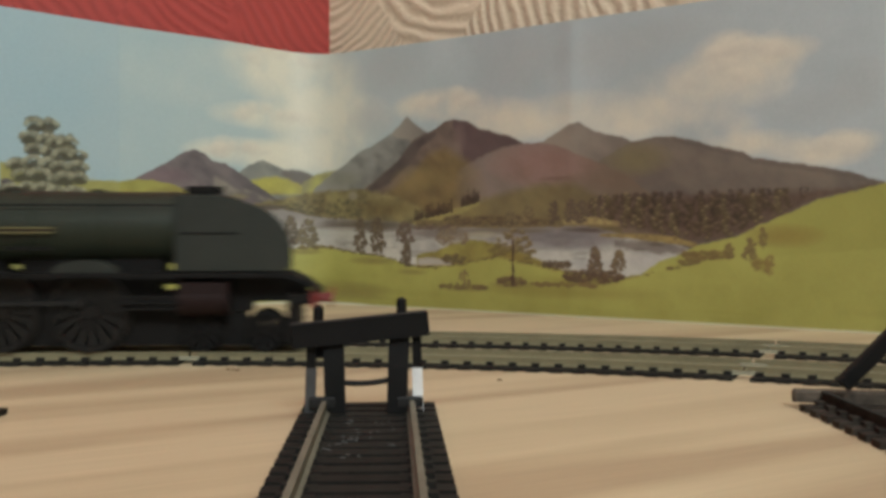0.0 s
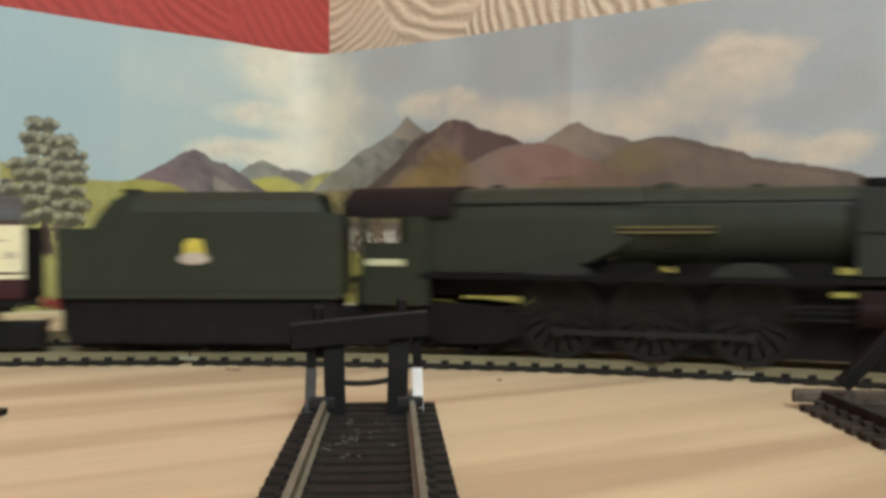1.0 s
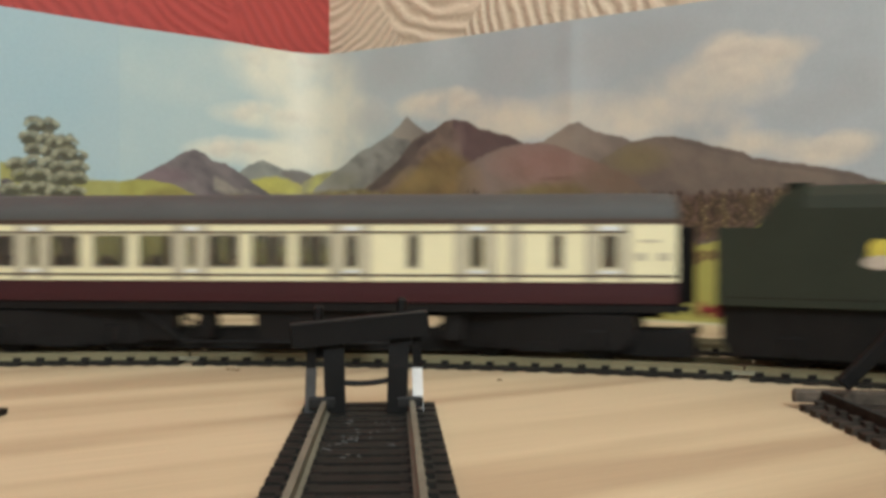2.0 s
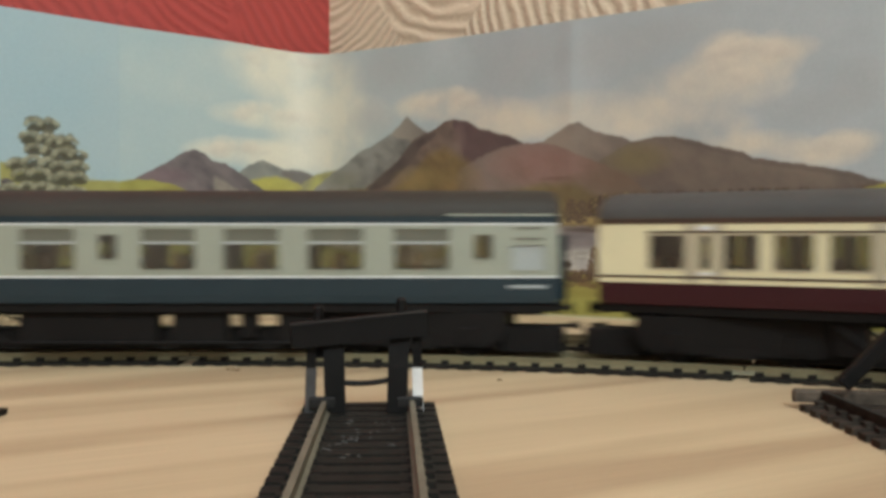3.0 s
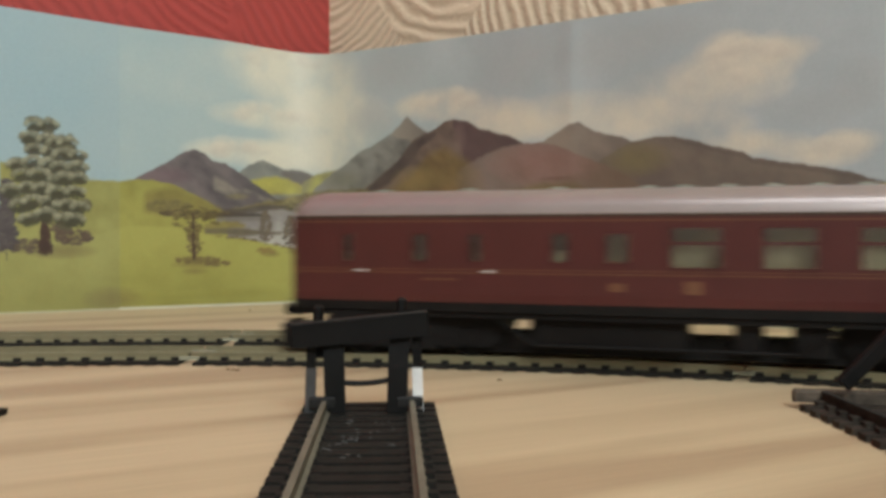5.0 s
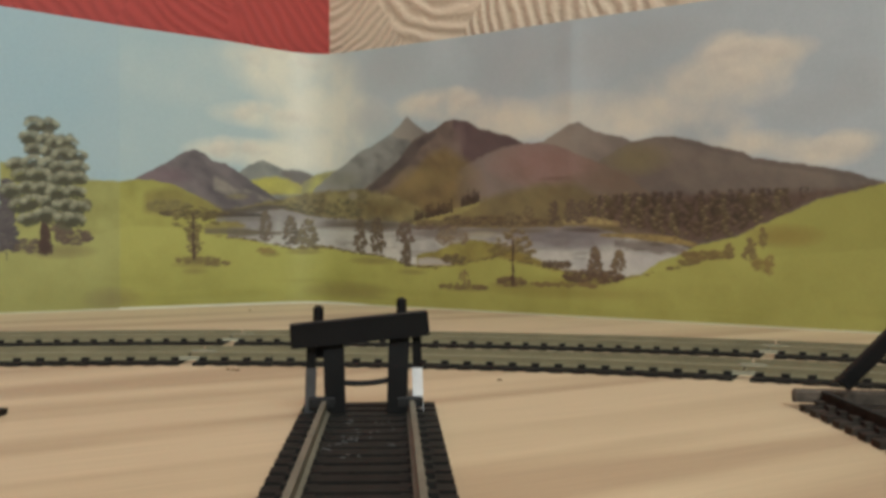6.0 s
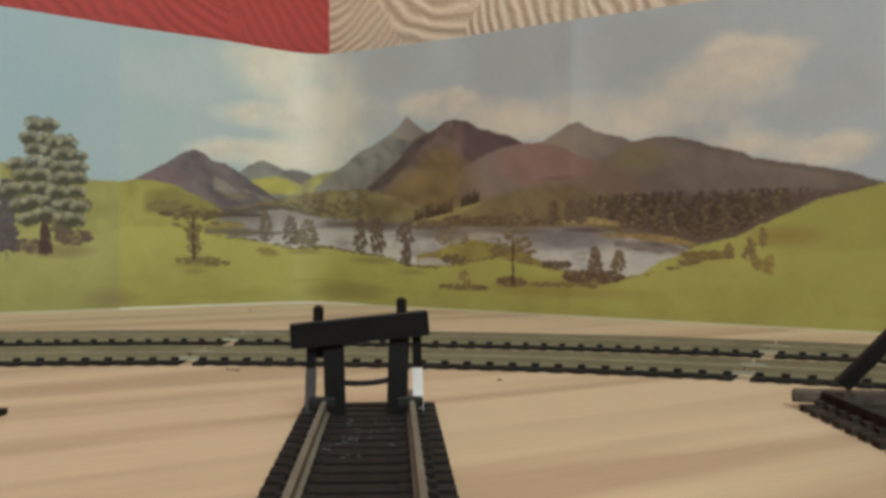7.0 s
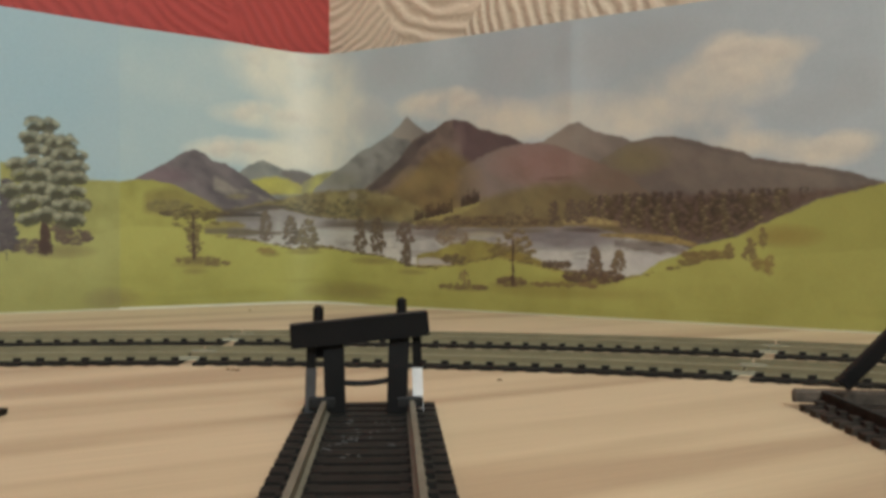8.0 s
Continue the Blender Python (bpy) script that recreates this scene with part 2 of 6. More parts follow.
# ---- the room ----
def slab(name, a, b, z0, z1, thick, material, label, category):
    """An upright wall from a to b, thickness to the left of the way."""
    d = (b - a).normalized()
    nrm = Vector((-d.y, d.x)) * thick
    bm = bmesh.new()
    loft(bm, [[(*a, z), (*b, z), (*(b + nrm), z), (*(a + nrm), z)] for z in (z0, z1)])
    return tagged(part(name, bm, material), label, category, kind="structure")


def room():
    back = 3.0
    nl, nr = Vector((-DL.y, DL.x)), Vector((-DR.y, DR.x))
    k = CORNER + (nl + nr) * back + DL * 9.5
    w = 1750
    p1, p2 = k - DL * w, k + DR * w
    p3 = k - DL * w + DR * w
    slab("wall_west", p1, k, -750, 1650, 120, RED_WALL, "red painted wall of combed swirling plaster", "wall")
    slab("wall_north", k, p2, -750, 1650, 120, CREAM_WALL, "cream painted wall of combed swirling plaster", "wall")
    slab("wall_east", p2, p3, -750, 1650, 120, WHITE_PAINT, "plain white painted room wall", "wall")
    slab("wall_south", p3, p1, -750, 1650, 120, WHITE_PAINT, "plain white painted room wall", "wall")
    for name, z0, z1, mat, label in (("floor", -770, -750, CARPET, "brown carpeted floor under the layout"), ("ceiling", 1650, 1680, WHITE_PAINT, "plain white painted ceiling")):
        bm = bmesh.new()
        loft(bm, [[(*c, z) for c in (k, p2, p3, p1)] for z in (z0, z1)])
        tagged(part(name, bm, mat), label, name, kind="structure")
    # Unseen lamp body, added to go with the overhead fill.
    lamp = tagged(new("unseen_lamp"), "unseen flat white lamp body added above the overhead fill", "lamp")
    lamp.location = (0.10, -0.25, 1.80)
    quick("lamp_body", WHITE_PAINT, lamp, (-270, 270, -270, 270, -40, 30))
    # unseen window added behind the camera, the front light standing just inside it
    win = tagged(new("unseen_window"), "unseen white window frame added round the front light", "window", kind="structure")
    win.matrix_basis = pose(0.362, -1.252, 0.98, 0, 0, math.degrees(math.atan2(-DL.y, -DL.x)))
    for bar in ((-300, 300, -20, 10, 235, 265), (-300, 300, -20, 10, -265, -235), (-300, -270, -20, 10, -235, 235), (270, 300, -20, 10, -235, 235)):
        quick("window_frame", WHITE_PAINT, win, bar)
    quick("window_sill", WHITE_PAINT, win, (-320, 320, -50, 10, -285, -266))
    # the layout's board on trestle legs
    e = CORNER + (nl + nr) * 2.0 + DL * 9.0
    t = 1300
    corners = (e, e + DR * t, e + DR * t - DL * t, e - DL * t)
    board = tagged(new("baseboard_table"), "pale pine layout board on square wooden legs", "table")
    bm = bmesh.new()
    loft(bm, [[(*c, z) for c in corners] for z in (-18, 0)])
    part("tabletop", bm, WOOD, board, "pale pine board with broad growth bands")
    mid = sum(corners, Vector((0, 0))) / 4
    for c in corners:
        q = c + (mid - c) * 0.12
        bm = bmesh.new()
        soft_box(bm, q.x - 22, q.x + 22, q.y - 22, q.y + 22, -750, -18.5, 3)
        part("leg", bm, WOOD, board)


room()


# ---- the printed backscene ----
def foot_line():
    t1, t2 = CORNER - DL * 20, CORNER + DR * 20
    pts = [LEFT_END + (t1 - LEFT_END) * (i / 300) for i in range(300)]
    pts += [t1 * (1 - u) ** 2 + CORNER * 2 * u * (1 - u) + t2 * u * u for u in np.linspace(0, 1, 40)]
    pts += [t2 + (RIGHT_END - t2) * (i / 300) for i in range(1, 301)]
    p = np.array(pts)
    s = np.r_[0, np.cumsum(np.hypot(*np.diff(p, axis=0).T))]
    return p, s


FOOT, FOOT_S = foot_line()
dice = np.random.RandomState(7)


def fbm(x, y, size, seed, octaves=4):
    """Smooth value noise in 0..1."""
    out, amp, total = 0.0, 1.0, 0.0
    for o in range(octaves):
        grid = np.random.RandomState(seed * 31 + o).rand(64, 64)
        u, v = x / size * 2 ** o, y / size * 2 ** o
        i, j = np.floor(u).astype(int), np.floor(v).astype(int)
        fu, fv = u - i, v - j
        fu, fv = fu * fu * (3 - 2 * fu), fv * fv * (3 - 2 * fv)
        i0, i1, j0, j1 = i % 64, (i + 1) % 64, j % 64, (j + 1) % 64
        out = out + amp * ((grid[i0, j0] * (1 - fu) + grid[i1, j0] * fu) * (1 - fv) + (grid[i0, j1] * (1 - fu) + grid[i1, j1] * fu) * fv)
        total, amp = total + amp, amp * 0.5
    return out / total


def ink(r, g, b):
    """Reflectance of an ink, from its 0..255 tone."""
    c = np.array((r, g, b)) / 255.0
    return np.where(c > 0.04045, ((c + 0.055) / 1.055) ** 2.4, c / 12.92) * 1.22


class Painting:
    """The landscape print: s along the sheet, z up it, both in millimetres."""

    def __init__(self, s0, s1, top, ns, nz):
        self.s, self.v = np.linspace(s0, s1, ns), np.linspace(0, 1, nz)
        self.S = np.repeat(self.s[:, None], nz, 1)
        self.Z = self.v[None, :] * np.interp(self.s, *top)[:, None]
        self.C = np.zeros((ns, nz, 3))
        self.n1, self.n2, self.n3 = fbm(self.S, self.Z, 26, 1), fbm(self.S, self.Z, 7, 2), fbm(self.S, self.Z * 1.6, 2.2, 3)
        self.n4 = fbm(self.S, self.Z, 1.7, 4, 2)

    def lay(self, alpha, colour):
        a = np.clip(alpha, 0, 1)[..., None]
        self.C = self.C * (1 - a) + colour * a

    def mixed(self, c1, c2, f):
        f = np.clip(f, 0, 1)[..., None]
        return ink(*c1) * (1 - f) + ink(*c2) * f

    def below(self, pts, soft=0.7, rough=0.6):
        p = np.array(pts)
        edge = np.interp(self.S, p[:, 0], p[:, 1])
        inside = (self.S >= p[0, 0] - 0.01) & (self.S <= p[-1, 0] + 0.01)
        return np.clip((edge + (self.n3 - 0.5) * 2 * rough - self.Z) / soft + 0.5, 0, 1) * inside

    def band(self, upper, lower, soft=1.0, rough=0.6):
        """Between two lines along the sheet."""
        u, w = np.array(upper), np.array(lower)
        top, foot = np.interp(self.S, u[:, 0], u[:, 1]), np.interp(self.S, w[:, 0], w[:, 1])
        wave = (self.n3 - 0.5) * 2 * rough
        ends = np.clip((self.S - u[0, 0]) / soft, 0, 1) * np.clip((u[-1, 0] - self.S) / soft, 0, 1)
        return np.clip((top + wave - self.Z) / soft + 0.5, 0, 1) * np.clip((self.Z - foot + wave) / soft + 0.5, 0, 1) * ends

    def depth(self, pts):
        p = np.array(pts)
        return np.interp(self.S, p[:, 0], p[:, 1]) - self.Z

    def spot(self, s, z, rs, rz, alpha=1.0, power=1.0):
        return alpha * np.clip(1 - (((self.S - s) / rs) ** 2 + ((self.Z - z) / rz) ** 2), 0, 1) ** power

    def dab(self, s, z, rs, rz, dark, light, alpha=0.9):
        """One leafy dab, light on its upper side, within its own small window."""
        i0, i1 = np.searchsorted(self.s, (s - rs, s + rs))
        zz = self.Z[min(max(i0, 0), len(self.s) - 1)]
        j0, j1 = np.searchsorted(zz, (z - rz, z + rz))
        if i1 <= i0 or j1 <= j0:
            return
        S, Z = self.S[i0:i1, j0:j1], self.Z[i0:i1, j0:j1]
        r = ((S - s) / rs) ** 2 + ((Z - z) / rz) ** 2
        a = (np.clip((1 - r + (self.n4[i0:i1, j0:j1] - 0.5) * 1.2) * 1.7, 0, 1) * (r < 1) * alpha)[..., None]
        lit = np.clip(0.22 + 0.8 * (Z - z) / rz - 0.35 * np.abs(S - s) / rs + (self.n3[i0:i1, j0:j1] - 0.5) * 0.9, 0, 1)[..., None]
        self.C[i0:i1, j0:j1] = self.C[i0:i1, j0:j1] * (1 - a) + (ink(*dark) * (1 - lit) + ink(*light) * lit) * a

    def fan(self, s, z, r, dark, light):
        """A drooping clump: shaded heart, pale needles along its upper arc."""
        self.dab(s, z - r * 0.25, r * 1.05, r * 0.55, dark, dark, 0.95)
        for i in range(11):
            a = math.pi * (0.04 + 0.92 * i / 10)
            lit = dice.uniform(0.55, 1.0)
            tone = tuple(dark[c] + (light[c] - dark[c]) * lit for c in range(3))
            for k in (0.72, 0.95):
                self.dab(s + r * k * math.cos(a), z + r * (0.15 + 0.45 * k) * math.sin(a) - r * 0.1, r * 0.2, r * 0.24, tuple(c * 0.7 for c in tone), tone, 0.6)

    def wood_tree(self, s, z, h, r, dark, light):
        """One tree of a wood: stacked lit clumps over a dark foot."""
        for i in range(9):
            f = (i + 0.6) / 9
            side = dice.uniform(-1, 1) * (1.0 - 0.75 * f)
            k = r * dice.uniform(0.4, 0.65)
            self.dab(s + side * r, z + h * f, k, k * 0.8, dark, light, 0.75)

    def tree(self, s, z0, z1, width, dark, light, dabs, size, trunk=0.12):
        h = z1 - z0
        for i in range(int(8)):
            self.dab(s + dice.uniform(-0.3, 0.3), z0 + h * 0.45 * i / 7, max(0.35, width * 0.06), h * 0.05, dark, dark)
        for i in range(dabs):
            f = 1.0 - (1 - trunk) * i / dabs
            w = width * (0.22 + 0.78 * (1 - f) ** 0.55) * (0.55 if f < trunk + 0.12 else 1.0)
            k = size * dice.uniform(0.6, 1.2)
            q = dice.uniform(-1, 1)
            shade = 0.35 + 0.65 * dice.rand()
            tone = tuple(dark[c] + (light[c] - dark[c]) * shade for c in range(3))
            self.dab(s + q * w, z0 + h * f - abs(q) * k * 0.8, k, k * 0.72, dark, tone, 0.9)


TOP_EDGE = ((30, 150.2, 205.3, 258.2, 314, 360, 760), (146, 140.8, 137.6, 135.4, 131.5, 130.6, 130.6))


def paint_landscape():
    p = Painting(60.0, 700.0, TOP_EDGE, 1500, 300)
    S, Z, n1, n2, n3 = p.S, p.Z, p.n1, p.n2, p.n3
    streak = fbm(S * 0.55 + Z * 0.9, Z * 0.4 - S * 0.5, 6, 21)
    # sky: clear blue over the first panel, greyer and cloudier along the sheet
    p.lay(np.ones_like(S), p.mixed((146, 168, 172), (160, 174, 172), (S - 150) / 160 + (n1 - 0.5) * 0.6))
    p.lay((S - 290) / 130, p.mixed((150, 159, 160), (164, 172, 173), n1 * 1.5 - 0.3))
    edge = (n2 - 0.5) * 0.7 + (n1 - 0.5) * 1.7
    cream, warm = p.mixed((188, 188, 174), (202, 198, 180), n1), p.mixed((184, 179, 165), (200, 193, 174), n1)
    for s, z, rs, rz, a in (289.5, 124.3, 27.9, 14.8, 0.7), (307.5, 109.8, 27.9, 22.5, 0.7), (283.1, 98.7, 28.8, 6.5, 0.75), (317.7, 96.0, 33.8, 13.3, 0.8), (264.4, 79.3, 24.4, 6.4, 0.85), (289.4, 76.8, 21.7, 9.0, 0.8), (317.7, 79.7, 26.2, 11.8, 0.7), (276.9, 130.5, 21.7, 5.9, 0.35), (237.8, 117.1, 31.9, 14.0, 0.15):
        p.lay(p.spot(s, z, rs * 1.3, rz * 1.3, 1.1) * a * (1 + edge * 1.2), cream)
    for s, z, rs, rz, a in (389.5, 99.4, 26.2, 7.2, 0.9), (416.5, 92.0, 26.0, 7.9, 0.8), (438.7, 85.3, 24.4, 6.4, 0.6), (493.1, 84.2, 29.2, 8.2, 0.55), (513.8, 93.3, 27.5, 11.5, 0.55), (462.6, 91.3, 31.9, 7.5, 0.4):
        p.lay(p.spot(s, z, rs * 1.25, rz * 1.25, 1.15) * a * (1 + edge * 1.2), warm)
    # the standing cloud: a billowed head that trails down the sheet
    for s, z, rs, rz, a in (535.7, 109.4, 14.4, 8.1, 0.75), (549.6, 104.6, 15.8, 8.8, 0.7), (560.7, 107.8, 11.0, 4.8, 0.45), (526.2, 100.2, 17.1, 10.1, 0.6), (542.8, 95.4, 18.8, 9.0, 0.45), (545.1, 71.9, 23.0, 5.5, 0.55), (571.6, 67.3, 19.3, 5.9, 0.6), (582.1, 71.0, 12.3, 4.6, 0.5), (526.2, 79.8, 19.6, 7.9, 0.5):
        p.lay(p.spot(s, z, rs * 1.15, rz * 1.15, 1.2) * a * (1 + edge * 1.4), warm)
    for s, z, rs, rz in (356.9, 117.4, 28.5, 17.1), (345.4, 95.6, 19.2, 11.4), (438.6, 114.8, 27.9, 14.3), (482.3, 115.2, 27.5, 12.0), (567.3, 84.6, 23.6, 8.2), (508.7, 119.3, 25.5, 8.2), (586.0, 91.5, 12.0, 12.3):
        p.lay((p.spot(s, z, rs, rz, 0.7) + (n1 - 0.5) * p.spot(s, z, rs, rz)) * 0.85, p.mixed((149, 153, 151), (160, 166, 166), n1))
    for s, z, rs, rz, n, a in (540.4, 106.7, 18.4, 7.5, 30, 0.35), (531.0, 98.7, 14.4, 6.8, 16, 0.25), (393.0, 99.1, 20.7, 5.4, 18, 0.35), (279.9, 97.0, 25.2, 6.5, 20, 0.3), (264.4, 79.3, 18.3, 4.6, 16, 0.4), (286.3, 125.5, 25.2, 11.8, 20, 0.28), (577.9, 68.0, 12.3, 4.3, 14, 0.25):
        for i in range(n):
            t = math.pi * dice.uniform(0.0, 1.0)
            k = dice.uniform(2.0, 5.0)
            x0, z0 = s + rs * math.cos(t) * dice.uniform(0.4, 1), z + rz * math.sin(t) * dice.uniform(0.3, 1)
            p.lay(p.spot(x0, z0, k * 1.4, k, a * dice.uniform(0.4, 1.1), 0.6), p.mixed((176, 170, 158), (202, 195, 178), 0.5 + (Z - z0) / k * 0.7 + (n2 - 0.5) * 0.6))
    # far hills, back to front
    far = ((262.9, 67.1), (270.5, 72.3), (278.3, 75.5), (284.6, 73.1), (290.9, 70.3), (298.4, 70.7), (305.9, 67.5), (314.0, 62.0))
    p.lay(p.below(far), p.mixed((132, 134, 124), (104, 106, 104), streak * 1.8 - 0.4))
    p.lay(p.band(((287.8, 70.2), (298.4, 70.7), (305.9, 67.5), (312.3, 62.0)), ((287.8, 67.8), (298.4, 62.1), (305.9, 60.6), (312.3, 60.2)), 2), p.mixed((112, 108, 102), (92, 88, 84), n2))
    p.lay(p.band(((270.5, 64.4), (279.9, 66.4), (286.2, 67.2), (292.4, 65.6), (301.4, 62.1)), ((270.5, 61.5), (279.9, 57.3), (301.4, 57.6)), 2), p.mixed((168, 164, 84), (136, 130, 76), n2 * 1.6 - 0.3))
    p.lay(p.below(((299.9, 63.6), (307.5, 68.6), (321.6, 70.6), (337.6, 64.8)), 1.5), p.mixed((158, 156, 92), (124, 122, 88), n2 * 2 - 0.5))
    grey = ((438.7, 75.8), (447.8, 78.4), (456.7, 82.4), (462.6, 85.1), (466.6, 85.8), (472.6, 82.4), (479.6, 79.6), (487.8, 78.1), (493.2, 75.4), (503.7, 65.9))
    p.lay(p.below(grey), p.mixed((132, 122, 110), (108, 100, 92), (S - 465.5) * 0.035 + 0.3 + (streak - 0.5)))
    peak = ((356.9, 86.3), (363.6, 91.0), (368.0, 95.1), (373.5, 90.9), (380.7, 86.5), (386.0, 79.1))
    p.lay(p.below(peak, 1.2), p.mixed((136, 130, 118), (112, 106, 98), (S - 368.0) * 0.06 + 0.4))
    blue = ((305.9, 60.6), (317.7, 69.3), (325.6, 72.8), (335.7, 78.8), (345.4, 81.8), (356.9, 86.9), (362.5, 84.5), (369.9, 83.3), (377.1, 68.5), (382.5, 60.0))
    p.lay(p.below(blue), p.mixed((126, 126, 118), (84, 82, 80), streak * 1.6 - 0.5 + (S - 341.5) * 0.012 + (70 - Z) * 0.012))
    p.lay(p.spot(343.5, 72.7, 5.5, 7.5, 0.6), p.mixed((138, 138, 130), (122, 122, 116), streak))
    p.lay(p.spot(323.6, 65.3, 16.0, 5.3, 0.5) * p.below(blue), p.mixed((118, 118, 96), (104, 104, 92), n2))
    long = ((476.8, 68.3), (490.5, 75.1), (501.1, 77.1), (511.4, 76.8), (522.6, 74.3), (528.7, 72.1), (541.7, 68.8), (546.3, 66.3), (560.9, 63.9), (571.7, 62.0), (582.1, 59.7), (592.2, 56.4), (595.8, 55.5))
    p.lay(p.below(long), p.mixed((114, 104, 92), (94, 86, 79), streak * 1.4 - 0.3 + p.depth(long) * 0.02))
    p.lay(p.spot(494.5, 68.2, 18.6, 8.2, 1.0) * p.below(long), p.mixed((112, 104, 76), (102, 93, 72), n2))
    p.lay(p.band(long, tuple((s, z - 2.2) for s, z in long), 1.2) * (S > 511.5) * 0.5, p.mixed((82, 74, 70), (92, 84, 78), n3))
    dark = ((333.6, 57.1), (347.3, 63.9), (362.5, 73.3), (371.7, 82.6), (377.1, 85.1), (386.0, 87.9), (391.2, 90.8), (396.4, 91.8), (405.9, 89.8), (412.5, 86.2), (422.9, 83.5), (430.9, 81.2), (437.1, 78.2), (447.8, 65.7))
    p.lay(p.below(dark), p.mixed((112, 98, 88), (88, 76, 68), streak * 1.8 - 0.4))
    p.lay(p.band(((337.6, 57.0), (347.3, 63.9), (362.5, 73.3), (371.7, 82.1), (377.1, 84.5), (387.8, 86.7)), ((337.6, 54.9), (356.9, 62.2), (368.0, 70.2), (377.1, 79.0), (387.8, 85.6)), 2.5), p.mixed((64, 56, 54), (82, 72, 66), streak * 1.6 - 0.3))
    p.lay(p.band(((395.7, 91.6), (405.9, 89.8), (412.5, 86.2), (430.9, 81.2), (438.7, 77.4)), ((395.7, 88.9), (400.5, 83.7), (403.9, 69.6), (419.7, 73.1), (438.7, 76.4)), 1.6, 0.5) * 0.95, p.mixed((74, 60, 60), (90, 74, 72), streak * 1.4 - 0.2))
    p.lay(p.spot(400.5, 82.1, 4.8, 9.2, 0.45), p.mixed((124, 106, 102), (108, 92, 88), n2))
    flank = ((337.6, 50.3), (356.9, 59.3), (371.7, 65.9), (380.7, 75.2), (391.2, 78.3), (401.5, 72.9), (413.2, 67.1), (419.7, 53.7))
    p.lay(p.below(flank, 5), p.mixed((118, 100, 66), (92, 78, 54), streak * 1.5 - 0.3 + (64 - Z) * 0.015))
    p.lay(p.spot(377.1, 64.3, 21.6, 7.1, 0.55), p.mixed((132, 116, 74), (116, 100, 64), n2))
    red = ((393.0, 58.4), (401.5, 68.1), (411.6, 72.5), (423.0, 76.1), (435.6, 77.8), (444.8, 77.8), (453.8, 76.3), (459.7, 74.3), (468.4, 70.9), (479.6, 66.4), (490.5, 61.2), (503.7, 51.8))
    p.lay(p.below(red, 1.0) * np.clip((S - 396.4) / (419.8 - 396.4), 0, 1), p.mixed((122, 110, 102), (102, 89, 76), (S - 429.4) * 0.012 + streak * 0.8 - 0.2))
    p.lay(p.spot(449.3, 68.7, 34.5, 12.0, 0.7, 0.8) * p.below(red), p.mixed((136, 104, 96), (122, 94, 84), streak * 1.5 - 0.2))
    p.lay(p.spot(455.3, 61.4, 11.8, 1.2, 0.7), p.mixed((98, 74, 66), (108, 82, 72), n2))
    p.lay(p.spot(476.8, 59.7, 22.4, 5.4, 0.6), p.mixed((106, 88, 72), (96, 80, 68), n2))
    # hills of the first panels
    purple = ((202.7, 59.8), (212.2, 63.9), (220.6, 68.6), (229.0, 73.0), (236.2, 78.1), (241.4, 79.5), (246.4, 78.0), (250.8, 74.2), (258.3, 72.7), (265.9, 68.0), (273.6, 63.0), (283.0, 57.3), (288.7, 53.0))
    p.lay(p.below(purple), p.mixed((108, 100, 100), (78, 74, 76), streak * 1.7 - 0.6 + (S - 237.5) * 0.014))
    p.lay(p.spot(226.2, 65.4, 17.1, 5.6, 0.7) * p.below(purple), p.mixed((116, 96, 100), (100, 86, 90), n2))
    p.lay(p.band(((250.8, 66.7), (261.3, 62.7), (276.7, 57.2), (286.2, 54.4)), ((250.8, 59.5), (264.4, 55.5), (286.2, 53.0)), 2) * np.clip((streak - 0.42) * 6, 0, 1), p.mixed((132, 126, 116), (110, 106, 98), n3))
    p.lay(p.spot(264.4, 56.1, 7.3, 2.0, 0.7), p.mixed((134, 126, 86), (106, 98, 74), n3))
    shore = ((253.8, 47.8), (270.5, 51.5), (289.3, 55.4), (298.4, 57.6), (314.0, 59.6), (337.6, 59.9), (356.9, 56.5), (375.3, 50.5), (386.0, 44.8))
    p.lay(p.below(shore, 2, 1.2), p.mixed((128, 120, 82), (92, 82, 60), n2 * 2.2 - 0.6))
    p.lay(p.spot(356.9, 50.0, 26.2, 5.7, 0.8), p.mixed((112, 98, 62), (90, 76, 52), n2 * 1.6 - 0.3))
    for i in range(90):
        x, z = dice.uniform(289.3, 341.5), dice.uniform(47, 57)
        k = dice.uniform(1.0, 2.2)
        p.dab(x, z - 2, k, k * 0.8, (80, 74, 56), (142, 134, 92) if dice.rand() < 0.5 else (112, 106, 78), 0.6)
    p.lay(p.spot(331.6, 56.5, 4.0, 2.6, 0.6), p.mixed((150, 146, 134), (124, 120, 110), n3))
    # sloping meadow under the red hill
    meadow = ((370.9, 41.9), (389.5, 46.7), (413.2, 52.8), (429.3, 56.1), (447.9, 59.1), (465.5, 58.6), (476.9, 52.4), (487.9, 40.1))
    p.lay(p.below(meadow, 4.0) * 0.9, p.mixed((124, 113, 72), (98, 86, 60), streak * 1.2 - 0.2 + (S - 403.2) * 0.008))
    p.lay(p.band(((370.9, 41.9), (389.5, 46.7), (413.2, 52.8)), ((370.9, 40.2), (393.0, 43.9), (413.2, 50.6)), 1.5) * 0.8, p.mixed((150, 140, 88), (132, 122, 76), n2))
    # woods along the far shore
    forest = ((469.8, 49.6), (476.9, 51.9), (487.9, 52.1), (514.0, 52.7), (538.3, 52.8), (560.9, 52.7), (578.0, 53.3), (594.2, 55.5))
